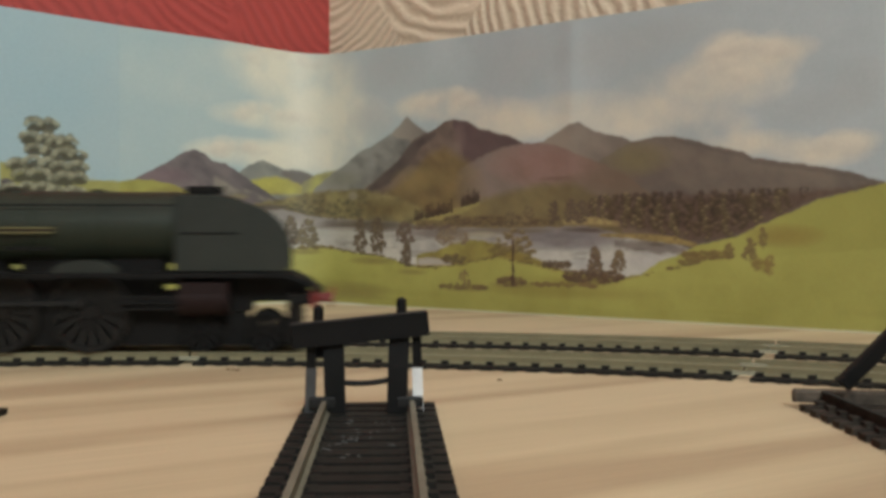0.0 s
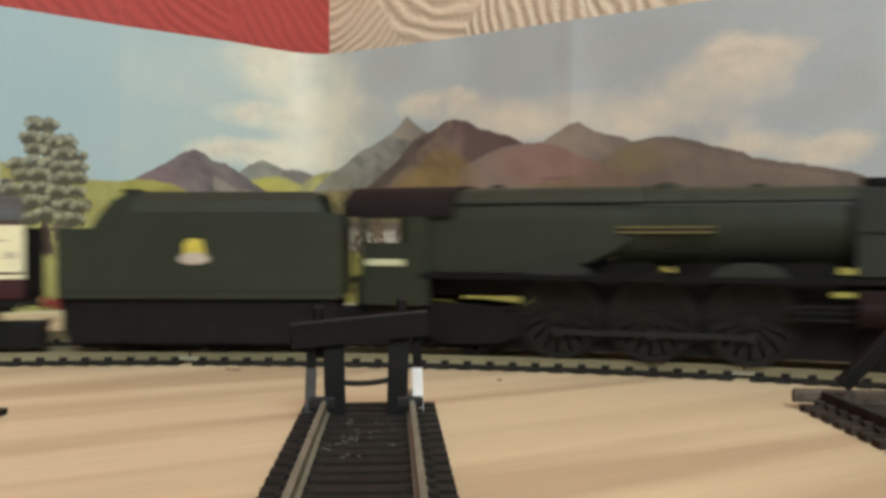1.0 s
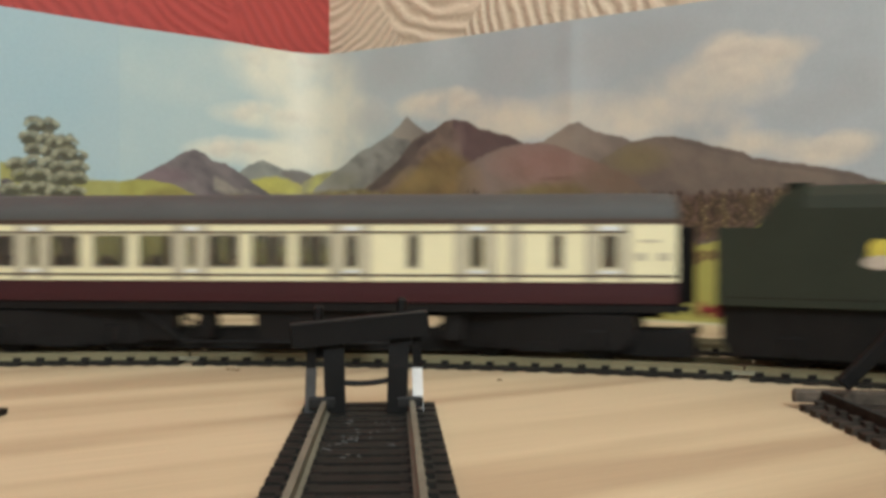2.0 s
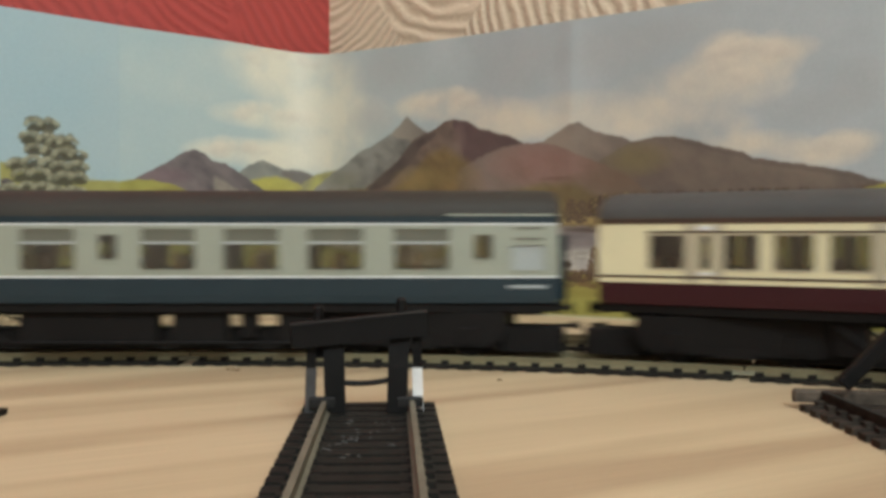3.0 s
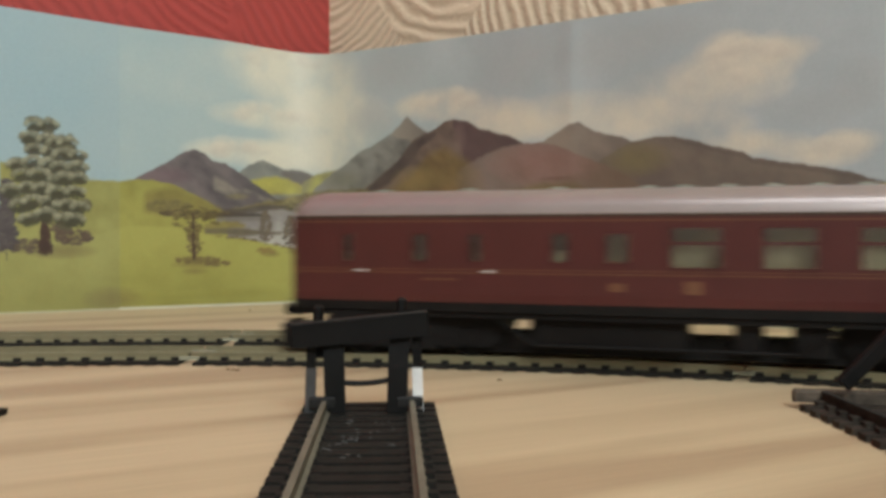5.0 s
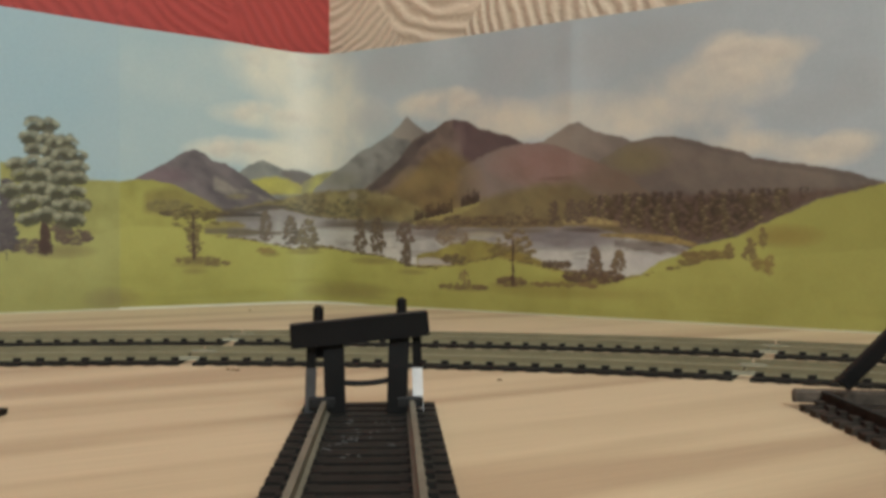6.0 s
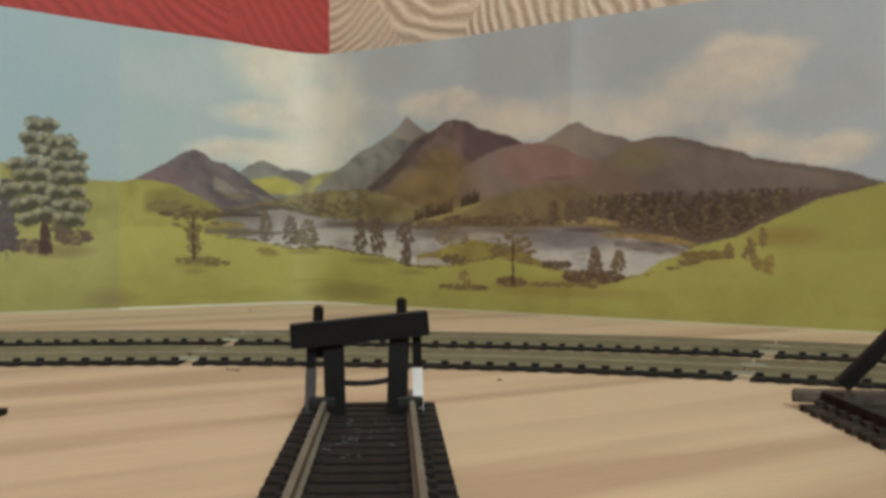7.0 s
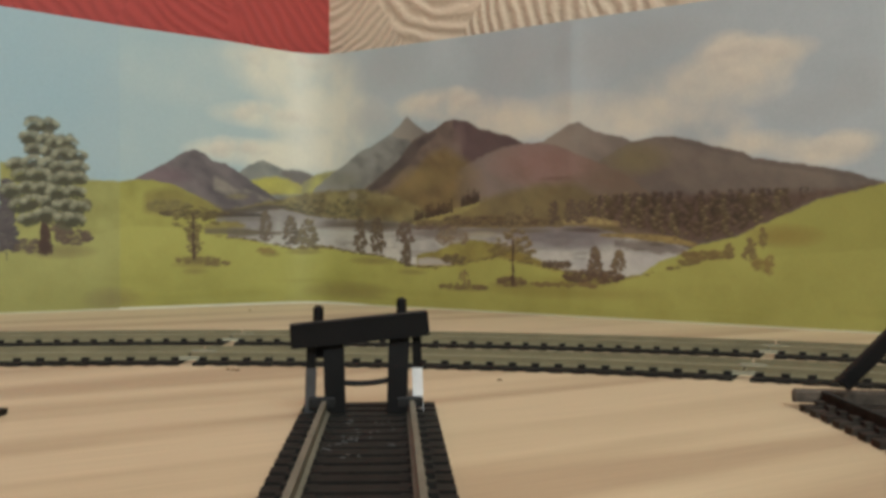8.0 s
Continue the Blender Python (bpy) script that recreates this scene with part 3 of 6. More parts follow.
    hem = ((469.8, 43.2), (485.2, 40.6), (501.2, 37.2), (516.5, 33.0), (528.8, 34.0), (540.7, 36.2), (549.8, 40.2), (561.0, 44.9), (571.7, 49.8), (594.2, 53.9))
    p.lay(p.band(forest, hem, 2.5, 2.0), p.mixed((74, 60, 53), (98, 83, 71), n3 * 1.3 - 0.2))
    top, low = np.array(forest), np.array(hem)
    for row, step, lift, tone in ((0, 3.4, 6.0, (88, 74, 62)), (1, 5.4, 2.5, (104, 90, 68)), (2, 7.4, 0.0, (126, 112, 82))):
        for i in range(int(110 / step)):
            s = 474.1 + i * step + dice.uniform(-1.6, 1.6)
            lo, hi = np.interp(s, low[:, 0], low[:, 1]) + lift * dice.uniform(0.6, 1.2), np.interp(s, top[:, 0], top[:, 1])
            h = min(dice.uniform(10, 17), hi - lo + 1.5)
            if h > 3 and dice.rand() < (1.0 if row < 2 else np.interp(s, (474.1, 526.4, 549.8), (1.0, 0.8, 0.2))):
                p.wood_tree(s, lo, h, min(3.2, h * 0.26), tuple(c * 0.6 for c in tone), tuple(c * 1.12 for c in tone))
    # the lake
    lake_top = ((250.8, 46.1), (264.3, 48.0), (273.6, 50.4), (284.6, 51.8), (290.9, 49.5), (301.4, 46.5), (321.5, 44.6), (353.1, 43.2), (371.7, 41.4), (396.4, 40.1), (429.4, 39.4), (453.9, 40.3), (471.3, 39.7), (487.9, 36.3), (508.9, 34.4), (517.8, 30.7), (521.5, 26.1))
    lake = p.below(lake_top, 1.0, 0.8)
    p.lay(lake, p.mixed((174, 172, 163), (128, 124, 120), n2 * 1.1 - 0.1 + (Z - 33) * 0.04))
    ripple = fbm(S, Z * 6, 12, 9)
    p.lay(lake * np.clip((ripple - 0.55) * 5, 0, 0.6), p.mixed((118, 112, 106), (134, 130, 124), n3))
    for s, z, rs, rz, a, c in (345.4, 41.5, 42.3, 4.1, 0.95, (82, 72, 60)), (393.0, 37.4, 24.1, 3.2, 0.9, (104, 96, 90)), (459.8, 35.3, 32.4, 6.5, 0.95, (108, 103, 103)), (429.4, 38.4, 25.2, 2.1, 0.8, (98, 88, 72)), (267.4, 46.8, 15.5, 1.5, 0.9, (72, 68, 66)), (258.2, 42.1, 9.2, 2.9, 0.9, (112, 104, 68)), (264.3, 37.5, 15.2, 2.3, 0.8, (100, 94, 78)), (321.5, 36.7, 24.0, 4.1, 0.6, (172, 172, 162)), (503.8, 25.4, 18.2, 3.3, 0.8, (166, 163, 158)), (471.3, 23.5, 17.1, 2.4, 0.6, (150, 147, 144)), (474.1, 38.7, 16.8, 1.7, 0.9, (78, 66, 58)), (286.2, 48.2, 8.2, 2.4, 0.5, (140, 136, 128)), (301.4, 44.1, 8.9, 2.4, 0.6, (138, 132, 122)):
        p.lay(p.spot(s, z, rs, rz, a, 0.6) * lake * (0.75 + 0.5 * ripple), p.mixed(tuple(q * 0.94 for q in c), tuple(q * 1.06 for q in c), n3))
    # spits, reed banks and their dark reflections
    p.lay(p.band(((452.4, 41.3), (462.7, 43.7), (474.1, 44.1), (487.3, 41.6)), ((452.4, 40.8), (471.3, 40.7), (487.3, 40.1)), 1.2, 0.5), p.mixed((150, 136, 92), (118, 102, 72), n3 * 1.6 - 0.3))
    p.lay(p.band(((373.5, 44.1), (396.4, 42.8), (447.9, 43.4), (459.7, 41.8)), ((373.5, 40.2), (413.2, 39.8), (459.7, 39.8)), 1.0, 0.7), p.mixed((84, 72, 54), (116, 102, 70), n3 * 1.8 - 0.4))
    p.lay(p.band(((483.8, 33.8), (495.9, 34.3), (508.9, 33.4), (518.5, 30.2)), ((483.8, 31.4), (498.6, 29.1), (517.8, 27.9)), 1.2, 1.2) * (0.35 + 0.7 * ripple), p.mixed((66, 54, 49), (92, 78, 68), n3))
    p.lay(p.band(((476.9, 36.8), (495.9, 36.7), (511.5, 35.8), (522.7, 32.6)), ((476.9, 35.8), (495.9, 34.3), (522.7, 31.2)), 0.8, 0.5), p.mixed((146, 128, 80), (112, 96, 64), n3 * 1.6 - 0.3))
    p.lay(p.band(((250.8, 49.5), (264.3, 49.7), (279.8, 52.3), (292.4, 51.3)), ((250.8, 45.5), (267.4, 47.4), (292.4, 50.4)), 1.0, 0.6) * 0.9, p.mixed((66, 60, 56), (92, 84, 72), n3))
    # near meadow
    grass = lambda f: p.mixed((152, 150, 82), (121, 118, 58), f)
    left = ((150.4, 69.8), (160.2, 68.6), (175.2, 64.4), (188.1, 62.6), (204.0, 62.3), (212.2, 63.3), (220.5, 63.3), (231.8, 61.1), (242.8, 56.2), (251.7, 51.3), (255.9, 48.4), (258.3, 42.7), (259.4, 34.0))
    p.lay(p.below(left, 0.9), grass(n2 * 0.8 - 0.2 + (Z - 40) * 0.012))
    p.lay(p.band(((215.0, 57.3), (231.8, 59.9), (243.4, 55.7), (258.3, 48.5)), ((214.9, 47.4), (240.5, 45.4), (258.3, 45.6)), 3) * 0.8, p.mixed((126, 118, 66), (106, 96, 58), n2))
    for a, b, tone in ((((244.9, 46.9), (258.3, 47.9), (279.8, 47.0)), ((244.9, 44.9), (258.3, 45.0), (279.8, 46.1)), (72, 64, 56)), (((246.3, 41.5), (258.3, 43.3), (269.2, 41.6)), ((246.3, 39.2), (258.2, 39.5), (269.2, 40.4)), (124, 114, 68)), (((246.3, 39.5), (264.3, 39.8), (289.3, 37.5)), ((246.3, 36.9), (267.4, 36.3), (289.3, 36.4)), (96, 88, 72)), (((252.3, 45.0), (273.6, 45.7), (279.8, 44.6)), ((252.3, 42.9), (273.6, 43.7), (279.8, 44.0)), (112, 108, 102))):
        p.lay(p.band(a, b, 0.9, 0.5) * 0.9, p.mixed(tuple(c * 0.9 for c in tone), tuple(c * 1.1 for c in tone), n3))
    right = ((497.3, 19.6), (505.1, 25.0), (514.0, 27.9), (523.9, 32.3), (538.3, 35.1), (546.4, 38.9), (561.0, 44.9), (571.7, 49.8), (582.1, 51.9), (595.8, 55.1), (640, 66), (700, 70))
    p.lay(p.below(right, 0.9), grass(n1 * 0.7 - 0.15 + (S - 561.0) * 0.003))
    p.lay(p.spot(558.8, 35.8, 17.6, 5.3, 0.75), p.mixed((120, 102, 56), (130, 114, 60), n2))
    near = ((60, 24), (150.2, 30.1), (188.0, 35.2), (209.4, 40.7), (228.9, 40.3), (246.3, 36.6), (253.7, 35.2), (267.4, 34.6), (279.8, 32.2), (295.4, 29.2), (310.6, 30.1), (329.6, 27.6), (353.1, 25.5), (373.5, 20.7), (386.0, 20.4), (401.5, 22.3), (423.0, 26.1), (444.9, 22.5), (462.7, 19.8), (485.2, 17.4), (498.6, 19.6), (514.0, 23.0), (526.4, 25.3), (538.3, 26.6), (549.9, 27.4), (595.9, 31.3), (700, 40))
    isle = ((374.6, 26.3), (386.0, 28.6), (396.4, 32.0), (409.9, 34.2), (423.0, 32.1), (438.7, 28.1), (449.4, 23.6), (459.8, 20.3), (471.3, 16.1))
    p.lay(p.below(isle, 1.0, 0.8), p.mixed((146, 138, 74), (112, 102, 58), n2 * 1.4 - 0.2))
    p.lay(p.band(((423.0, 30.0), (438.7, 27.0), (459.8, 21.3), (476.9, 18.2)), ((423.0, 14.3), (476.9, 15.7)), 3) * 0.6, p.mixed((112, 94, 54), (128, 112, 60), n2))
    p.lay(p.below(near, 0.9, 0.7), grass(n1 * 0.7 - 0.15 + n2 * 0.3 + (12 - Z) * 0.016))
    p.lay(p.band(((374.6, 24.6), (382.5, 25.3), (396.4, 23.8)), ((374.6, 21.3), (396.4, 21.9)), 0.8, 0.4), p.mixed((166, 160, 150), (144, 138, 128), n3))
    p.lay(p.spot(413.2, 36.3, 11.2, 1.9, 0.8, 0.6), p.mixed((158, 152, 132), (140, 132, 112), n3))
    p.lay(p.spot(282.9, 14.5, 28.4, 14.7, 0.6), grass(np.full_like(S, -0.35)))
    p.lay(p.spot(459.8, 11.5, 52.2, 4.5, 0.5), p.mixed((124, 112, 58), (112, 102, 54), n2))
    for s, z, rs, rz in (177.6, 28.6, 17.8, 4.2), (241.8, 18.1, 7.7, 2.0), (243.3, 21.5, 14.8, 2.0), (301.3, 27.4, 11.8, 1.8), (345.4, 23.1, 19.2, 2.3), (371.7, 17.9, 11.0, 1.7), (403.2, 10.5, 15.6, 1.3), (431.0, 13.2, 13.9, 1.8), (471.3, 15.6, 19.6, 2.0), (201.1, 5.2, 16.2, 7.0), (329.6, 7.3, 32.4, 5.8), (282.9, 26.3, 6.3, 1.8):
        p.lay(p.spot(s, z, rs, rz, 0.7), p.mixed((108, 96, 62), (120, 110, 62), n3))
    shore_line = np.array(near)
    for i in range(240):
        s = dice.uniform(253.7, 521.5)
        p.dab(s, np.interp(s, shore_line[:, 0], shore_line[:, 1]) + dice.uniform(-0.5, 0.7), dice.uniform(0.8, 2.2), 0.5, (86, 72, 50), (116, 102, 62), 0.6)
    for i in range(34):
        s, z = dice.uniform(205, 620), dice.uniform(2, 18)
        p.lay(p.spot(s, z, dice.uniform(14, 34), dice.uniform(1.2, 3.0), dice.uniform(0.12, 0.3)), grass(np.full_like(S, dice.choice((-0.3, 1.2)))))

    # hedges and shrubs: rows of low clumps
    def shrubs(rows):
        for s, z, rs, rz, d, l, n in rows:
            p.lay(p.spot(s, z, rs * 1.1, rz * 1.15, 0.6, 0.7) * (0.5 + n3 * 0.8), p.mixed(d, l, 0.25 + n3 * 0.5))
            for i in range(n * 2):
                q, k = dice.uniform(-1, 1), dice.uniform(0.8, 1.5)
                p.dab(s + q * rs, z + dice.uniform(-1, 1) * rz * (1 - q * q) ** 0.5, k * 1.2, k * 0.8, tuple(c + 10 for c in d), tuple(c + 10 for c in l), 0.7)

    brown, olive, purplish = (72, 58, 44), (82, 74, 46), (78, 62, 54)
    shrubs((
        (228.4, 50.9, 10.6, 3.4, (92, 84, 52), (126, 116, 70), 50), (241.9, 47.1, 17.7, 1.4, (66, 56, 42), (96, 84, 54), 40),
        (243.3, 23.8, 10.6, 1.7, (88, 76, 48), (118, 106, 60), 30), (253.7, 22.0, 6.0, 1.1, (84, 70, 46), (112, 98, 58), 12),
        (182.7, 35.2, 8.7, 3.4, (72, 58, 46), (100, 84, 58), 46), (162.5, 31.1, 9.8, 3.2, (72, 60, 48), (104, 90, 62), 40), (177.6, 39.2, 4.1, 2.6, (76, 62, 48), (104, 90, 60), 16)))
    shrubs((
        (423.0, 43.1, 25.6, 2.1, brown, (108, 94, 62), 70), (398.1, 43.3, 7.5, 2.4, brown, (120, 108, 70), 24), (386.0, 39.9, 14.0, 1.1, purplish, (104, 90, 70), 20),
        (396.4, 35.2, 9.5, 4.3, (96, 82, 66), (130, 116, 88), 26), (397.1, 24.9, 6.8, 2.2, (74, 62, 44), (102, 90, 54), 22), (403.2, 11.6, 14.3, 1.1, (86, 70, 46), (108, 94, 54), 26),
        (431.0, 15.0, 8.2, 2.1, (78, 62, 44), (104, 88, 54), 26), (455.4, 23.2, 7.7, 1.5, (70, 58, 46), (96, 82, 56), 22), (474.1, 18.1, 14.6, 3.0, (66, 50, 40), (100, 82, 54), 80)))
    shrubs((
        (459.8, 14.2, 17.4, 1.0, (92, 74, 48), (112, 96, 54), 26), (526.4, 28.0, 11.0, 1.8, (92, 76, 46), (118, 100, 58), 44), (519.0, 25.2, 4.5, 0.9, (92, 78, 48), (112, 96, 56), 12),
        (549.9, 24.3, 4.1, 2.6, (104, 88, 48), (120, 106, 58), 14), (307.4, 29.8, 9.5, 0.9, (92, 82, 52), (120, 110, 64), 18), (279.8, 28.1, 5.6, 1.5, (112, 96, 56), (128, 114, 62), 10)))

    def plant(rows):
        for s, z0, z1, w, d, l, n, k in rows:
            p.tree(s, z0, z1, w, tuple(c + 12 for c in d), tuple(c + 14 for c in l), int(n * 1.3), k)

    plant((
        (153.1, 26.2, 61.7, 4.8, (58, 52, 54), (84, 78, 74), 110, 2.3),
        (241.0, 25.3, 40.9, 4.1, (84, 74, 50), (124, 112, 70), 30, 1.5),
        (279.8, 31.6, 48.7, 4.4, (78, 68, 58), (114, 104, 82), 60, 1.3),
        (293.6, 30.4, 46.5, 4.6, (70, 62, 52), (112, 102, 78), 60, 1.4),
        (302.8, 29.2, 44.7, 6.6, (78, 70, 54), (124, 114, 82), 76, 1.5),
        (336.8, 26.5, 45.6, 5.1, (66, 54, 44), (102, 90, 64), 70, 1.3),
        (348.5, 26.0, 45.5, 6.5, (66, 54, 44), (100, 88, 62), 84, 1.4)))
    plant((
        (368.0, 20.1, 32.4, 4.8, (66, 54, 44), (98, 86, 62), 50, 1.3),
        (366.5, 31.8, 43.1, 6.7, (74, 60, 50), (96, 82, 64), 40, 1.5),
        (403.2, 11.6, 19.6, 4.8, (92, 78, 50), (118, 104, 62), 24, 1.1),
        (440.3, 40.4, 50.1, 4.3, (78, 66, 48), (118, 104, 70), 40, 1.2),
        (430.9, 39.9, 47.7, 5.0, (76, 64, 46), (124, 110, 74), 40, 1.2),
        (453.9, 41.3, 51.9, 3.2, (66, 54, 44), (98, 84, 60), 40, 1.1),
        (463.2, 41.7, 52.2, 4.1, (68, 56, 46), (104, 90, 64), 44, 1.2)))
    plant((
        (474.7, 18.1, 30.9, 4.5, (72, 58, 46), (108, 94, 68), 60, 1.3),
        (486.6, 20.3, 29.5, 4.1, (78, 64, 48), (116, 102, 70), 44, 1.2),
        (544.9, 26.0, 35.3, 3.2, (92, 78, 48), (118, 104, 60), 34, 1.2),
        (549.9, 30.9, 39.3, 2.0, (92, 78, 46), (114, 100, 58), 18, 1.1),
        (552.6, 20.4, 28.3, 2.7, (108, 92, 50), (120, 106, 58), 14, 1.0),
        (536.0, 27.5, 32.6, 2.8, (92, 78, 46), (118, 102, 58), 18, 1.1),
        (468.4, 40.7, 51.1, 3.8, (66, 54, 44), (100, 86, 62), 36, 1.2)))
    # two old trees with broad broken crowns
    for s, z, rs, rz, n, d, l in (240.5, 44.8, 11.0, 6.3, 46, (86, 78, 50), (146, 134, 86)), (250.8, 45.5, 4.8, 3.5, 12, (80, 70, 46), (124, 112, 68)), (241.9, 35.2, 6.4, 6.2, 18, (84, 74, 48), (126, 114, 70)), (432.5, 33.2, 10.5, 5.2, 46, (94, 80, 54), (150, 136, 94)), (440.3, 28.6, 4.9, 3.1, 12, (96, 84, 58), (136, 122, 84)), (423.0, 28.9, 4.5, 2.1, 10, (90, 76, 52), (124, 110, 70)):
        for i in range(n):
            a, r, k = dice.uniform(0, 6.28), dice.rand() ** 0.6, dice.uniform(1.0, 1.9)
            p.dab(s + rs * r * math.cos(a), z + rz * r * math.sin(a), k * 1.2, k * 0.75, d, l, 0.75)
    for s, z0, z1, w in ((241.0, 25.3, 46.6, 0.9), (431.9, 14.5, 32.7, 0.9), (169.9, 28.1, 43.2, 3.3), (169.0, 40.5, 66.9, 1.2)):
        for i in range(14):
            p.dab(s + dice.uniform(-0.2, 0.2), z0 + (z1 - z0) * i / 13, w * (1.15 - 0.5 * i / 13), 2.2, (66, 50, 44), (88, 70, 56), 0.85)
    # the tall pine: two leaning spires of drooping clumps, pale along their upper sides
    for crown in (((168.7, 88.9, 88.9, 6.5), (167.7, 82.6, 82.6, 8.5), (169.7, 76.9, 76.9, 9.2), (165.1, 70.7, 70.7, 12.5), (168.1, 64.7, 64.7, 14.5), (165.6, 58.3, 58.3, 15.5), (168.5, 52.1, 52.1, 15.3), (171.0, 45.8, 45.8, 13.3)), ((178.3, 81.5, 81.5, 5.7), (181.4, 75.8, 75.8, 7.3), (180.8, 69.9, 69.9, 7.6), (181.8, 64.1, 64.1, 7.6), (179.7, 57.6, 57.6, 9.2), (183.3, 50.8, 50.8, 7.3), (181.7, 44.3, 44.3, 5.1))):
        for s, z, _, q in crown:
            w = q * 3.6
            for i in range(max(3, int(w / 5))):
                p.dab(s + dice.uniform(-0.8, 0.8) * q, z + dice.uniform(-4, 1), 3.4, 2.6, (84, 82, 56), (110, 106, 74), 0.75)
            n = max(2, int(round(w / 15)))
            for i in range(n):
                u = -1 + 2 * (i + 0.5) / n
                p.fan(s + u * q * 0.85 + dice.uniform(-0.8, 0.8), z - abs(u) * 2.4 + dice.uniform(-0.8, 0.8), dice.uniform(4.4, 5.6), (66, 65, 44), (190, 188, 142))
    # firs standing on the slope
    for (s0, b0), (s1, b1), n, tall in (((373.5, 44.1), (395.7, 47.7), 15, 6.0), ((402.2, 50.3), (411.9, 52.3), 9, 7.2)):
        for i in range(n):
            f = i / (n - 1)
            s, b, h = s0 + (s1 - s0) * f, b0 + (b1 - b0) * f, tall * dice.uniform(0.6, 1.1)
            for q in range(6):
                p.dab(s, b + h * q / 6, 1.1 - 0.14 * q, h * 0.17, (58, 46, 38), (78, 64, 48), 0.95)
    # first panel overlaps the second: a slightly different print
    first = p.C[p.s < 204.5] * np.array((0.95, 0.97, 1.0))
    pale = np.clip((0.72 - first[..., 2] / first[..., 1]) / 0.12, 0, 1)[..., None]
    p.C[p.s < 204.5] = first * (1 - pale + pale * np.array((0.98, 0.98, 1.2)))
    # bare white paper along the cut foot
    p.lay(np.clip((1.4 - p.Z) / 0.5, 0, 1) * (S > 204) * np.clip((345 - S) / 20, 0, 1) * 0.9 + np.clip((1.0 - p.Z) / 0.4, 0, 1) * 0.7, ink(186, 184, 164))
    return p


def backscene():
    p = paint_landscape()
    ns, nz = p.S.shape
    x, y = np.interp(p.s, FOOT_S, FOOT[:, 0]), np.interp(p.s, FOOT_S, FOOT[:, 1])
    tx, ty = np.gradient(x, p.s), np.gradient(y, p.s)
    # soft buckles, a crease and the overlap of the two panels
    proud = 0.5 * np.exp(-((p.s - 463) / 5.0) ** 2) - 0.3 * np.exp(-((p.s - 452) / 8) ** 2) + 0.5 * np.sin(p.s / 17.0) * np.exp(-((p.s - 420) / 80) ** 2) + np.where(p.s < 204.5, 0.12, 0.0)
    x, y = x + ty * proud, y - tx * proud
    co = np.empty((ns, nz, 3), np.float32)
    co[..., 0], co[..., 1], co[..., 2] = x[:, None], y[:, None], p.Z
    co *= MM
    i = np.arange(ns * nz).reshape(ns, nz)
    quads = np.stack((i[:-1, :-1], i[1:, :-1], i[1:, 1:], i[:-1, 1:]), -1).reshape(-1, 4)
    me = bpy.data.meshes.new("backscene_sheet")
    me.vertices.add(ns * nz)
    me.vertices.foreach_set("co", co.ravel())
    me.loops.add(quads.size)
    me.loops.foreach_set("vertex_index", quads.ravel().astype(np.int32))
    me.polygons.add(len(quads))
    me.polygons.foreach_set("loop_start", np.arange(0, quads.size, 4, dtype=np.int32))
    me.polygons.foreach_set("use_smooth", np.ones(len(quads), bool))
    me.update()
    layer = me.color_attributes.new("ink", "FLOAT_COLOR", "POINT")
    layer.data.foreach_set("color", np.concatenate((np.clip(p.C, 0, 1), np.ones((ns, nz, 1))), -1).astype(np.float32).ravel())
    me.materials.append(PRINT)
    tagged(new("backdrop_sheet", me), "printed paper backscene of mountains, lake and meadow bent round the corner", "backdrop", kind="structure")


backscene()


# ---- track ----
def sleeper_mesh(length, width, height, gauge):
    bm = bmesh.new()
    box(bm, -width / 2, width / 2, -length / 2, length / 2, 0, height)
    for side in (-1, 1):
        c = side * gauge / 2
        box(bm, -width * 0.28, width * 0.28, *sorted((c + side * 0.6, c + side * 2.2)), height, height + 0.9)
        box(bm, -width * 0.3, width * 0.3, *sorted((c - side * 0.6, c - side * 1.6)), height, height + 0.3)
    for v in bm.verts:
        v.co *= MM
    me = bpy.data.meshes.new("sleeper")
    bm.to_mesh(me)
    bm.free()
    me.materials.append(SLEEPER)
    return me


RAIL_PROFILE = ((-1.0, 0), (1.0, 0), (1.0, 0.25), (0.4, 0.5), (0.4, 1.5), (0.5, 1.65), (0.5, 2.2), (-0.5, 2.2), (-0.5, 1.65), (-0.4, 1.5), (-0.4, 0.5), (-1.0, 0.25))


def on_arc(radius, a):
    a = radians(a)
    return CENTRE[0] + radius * math.sin(a), CENTRE[1] + radius * math.cos(a)


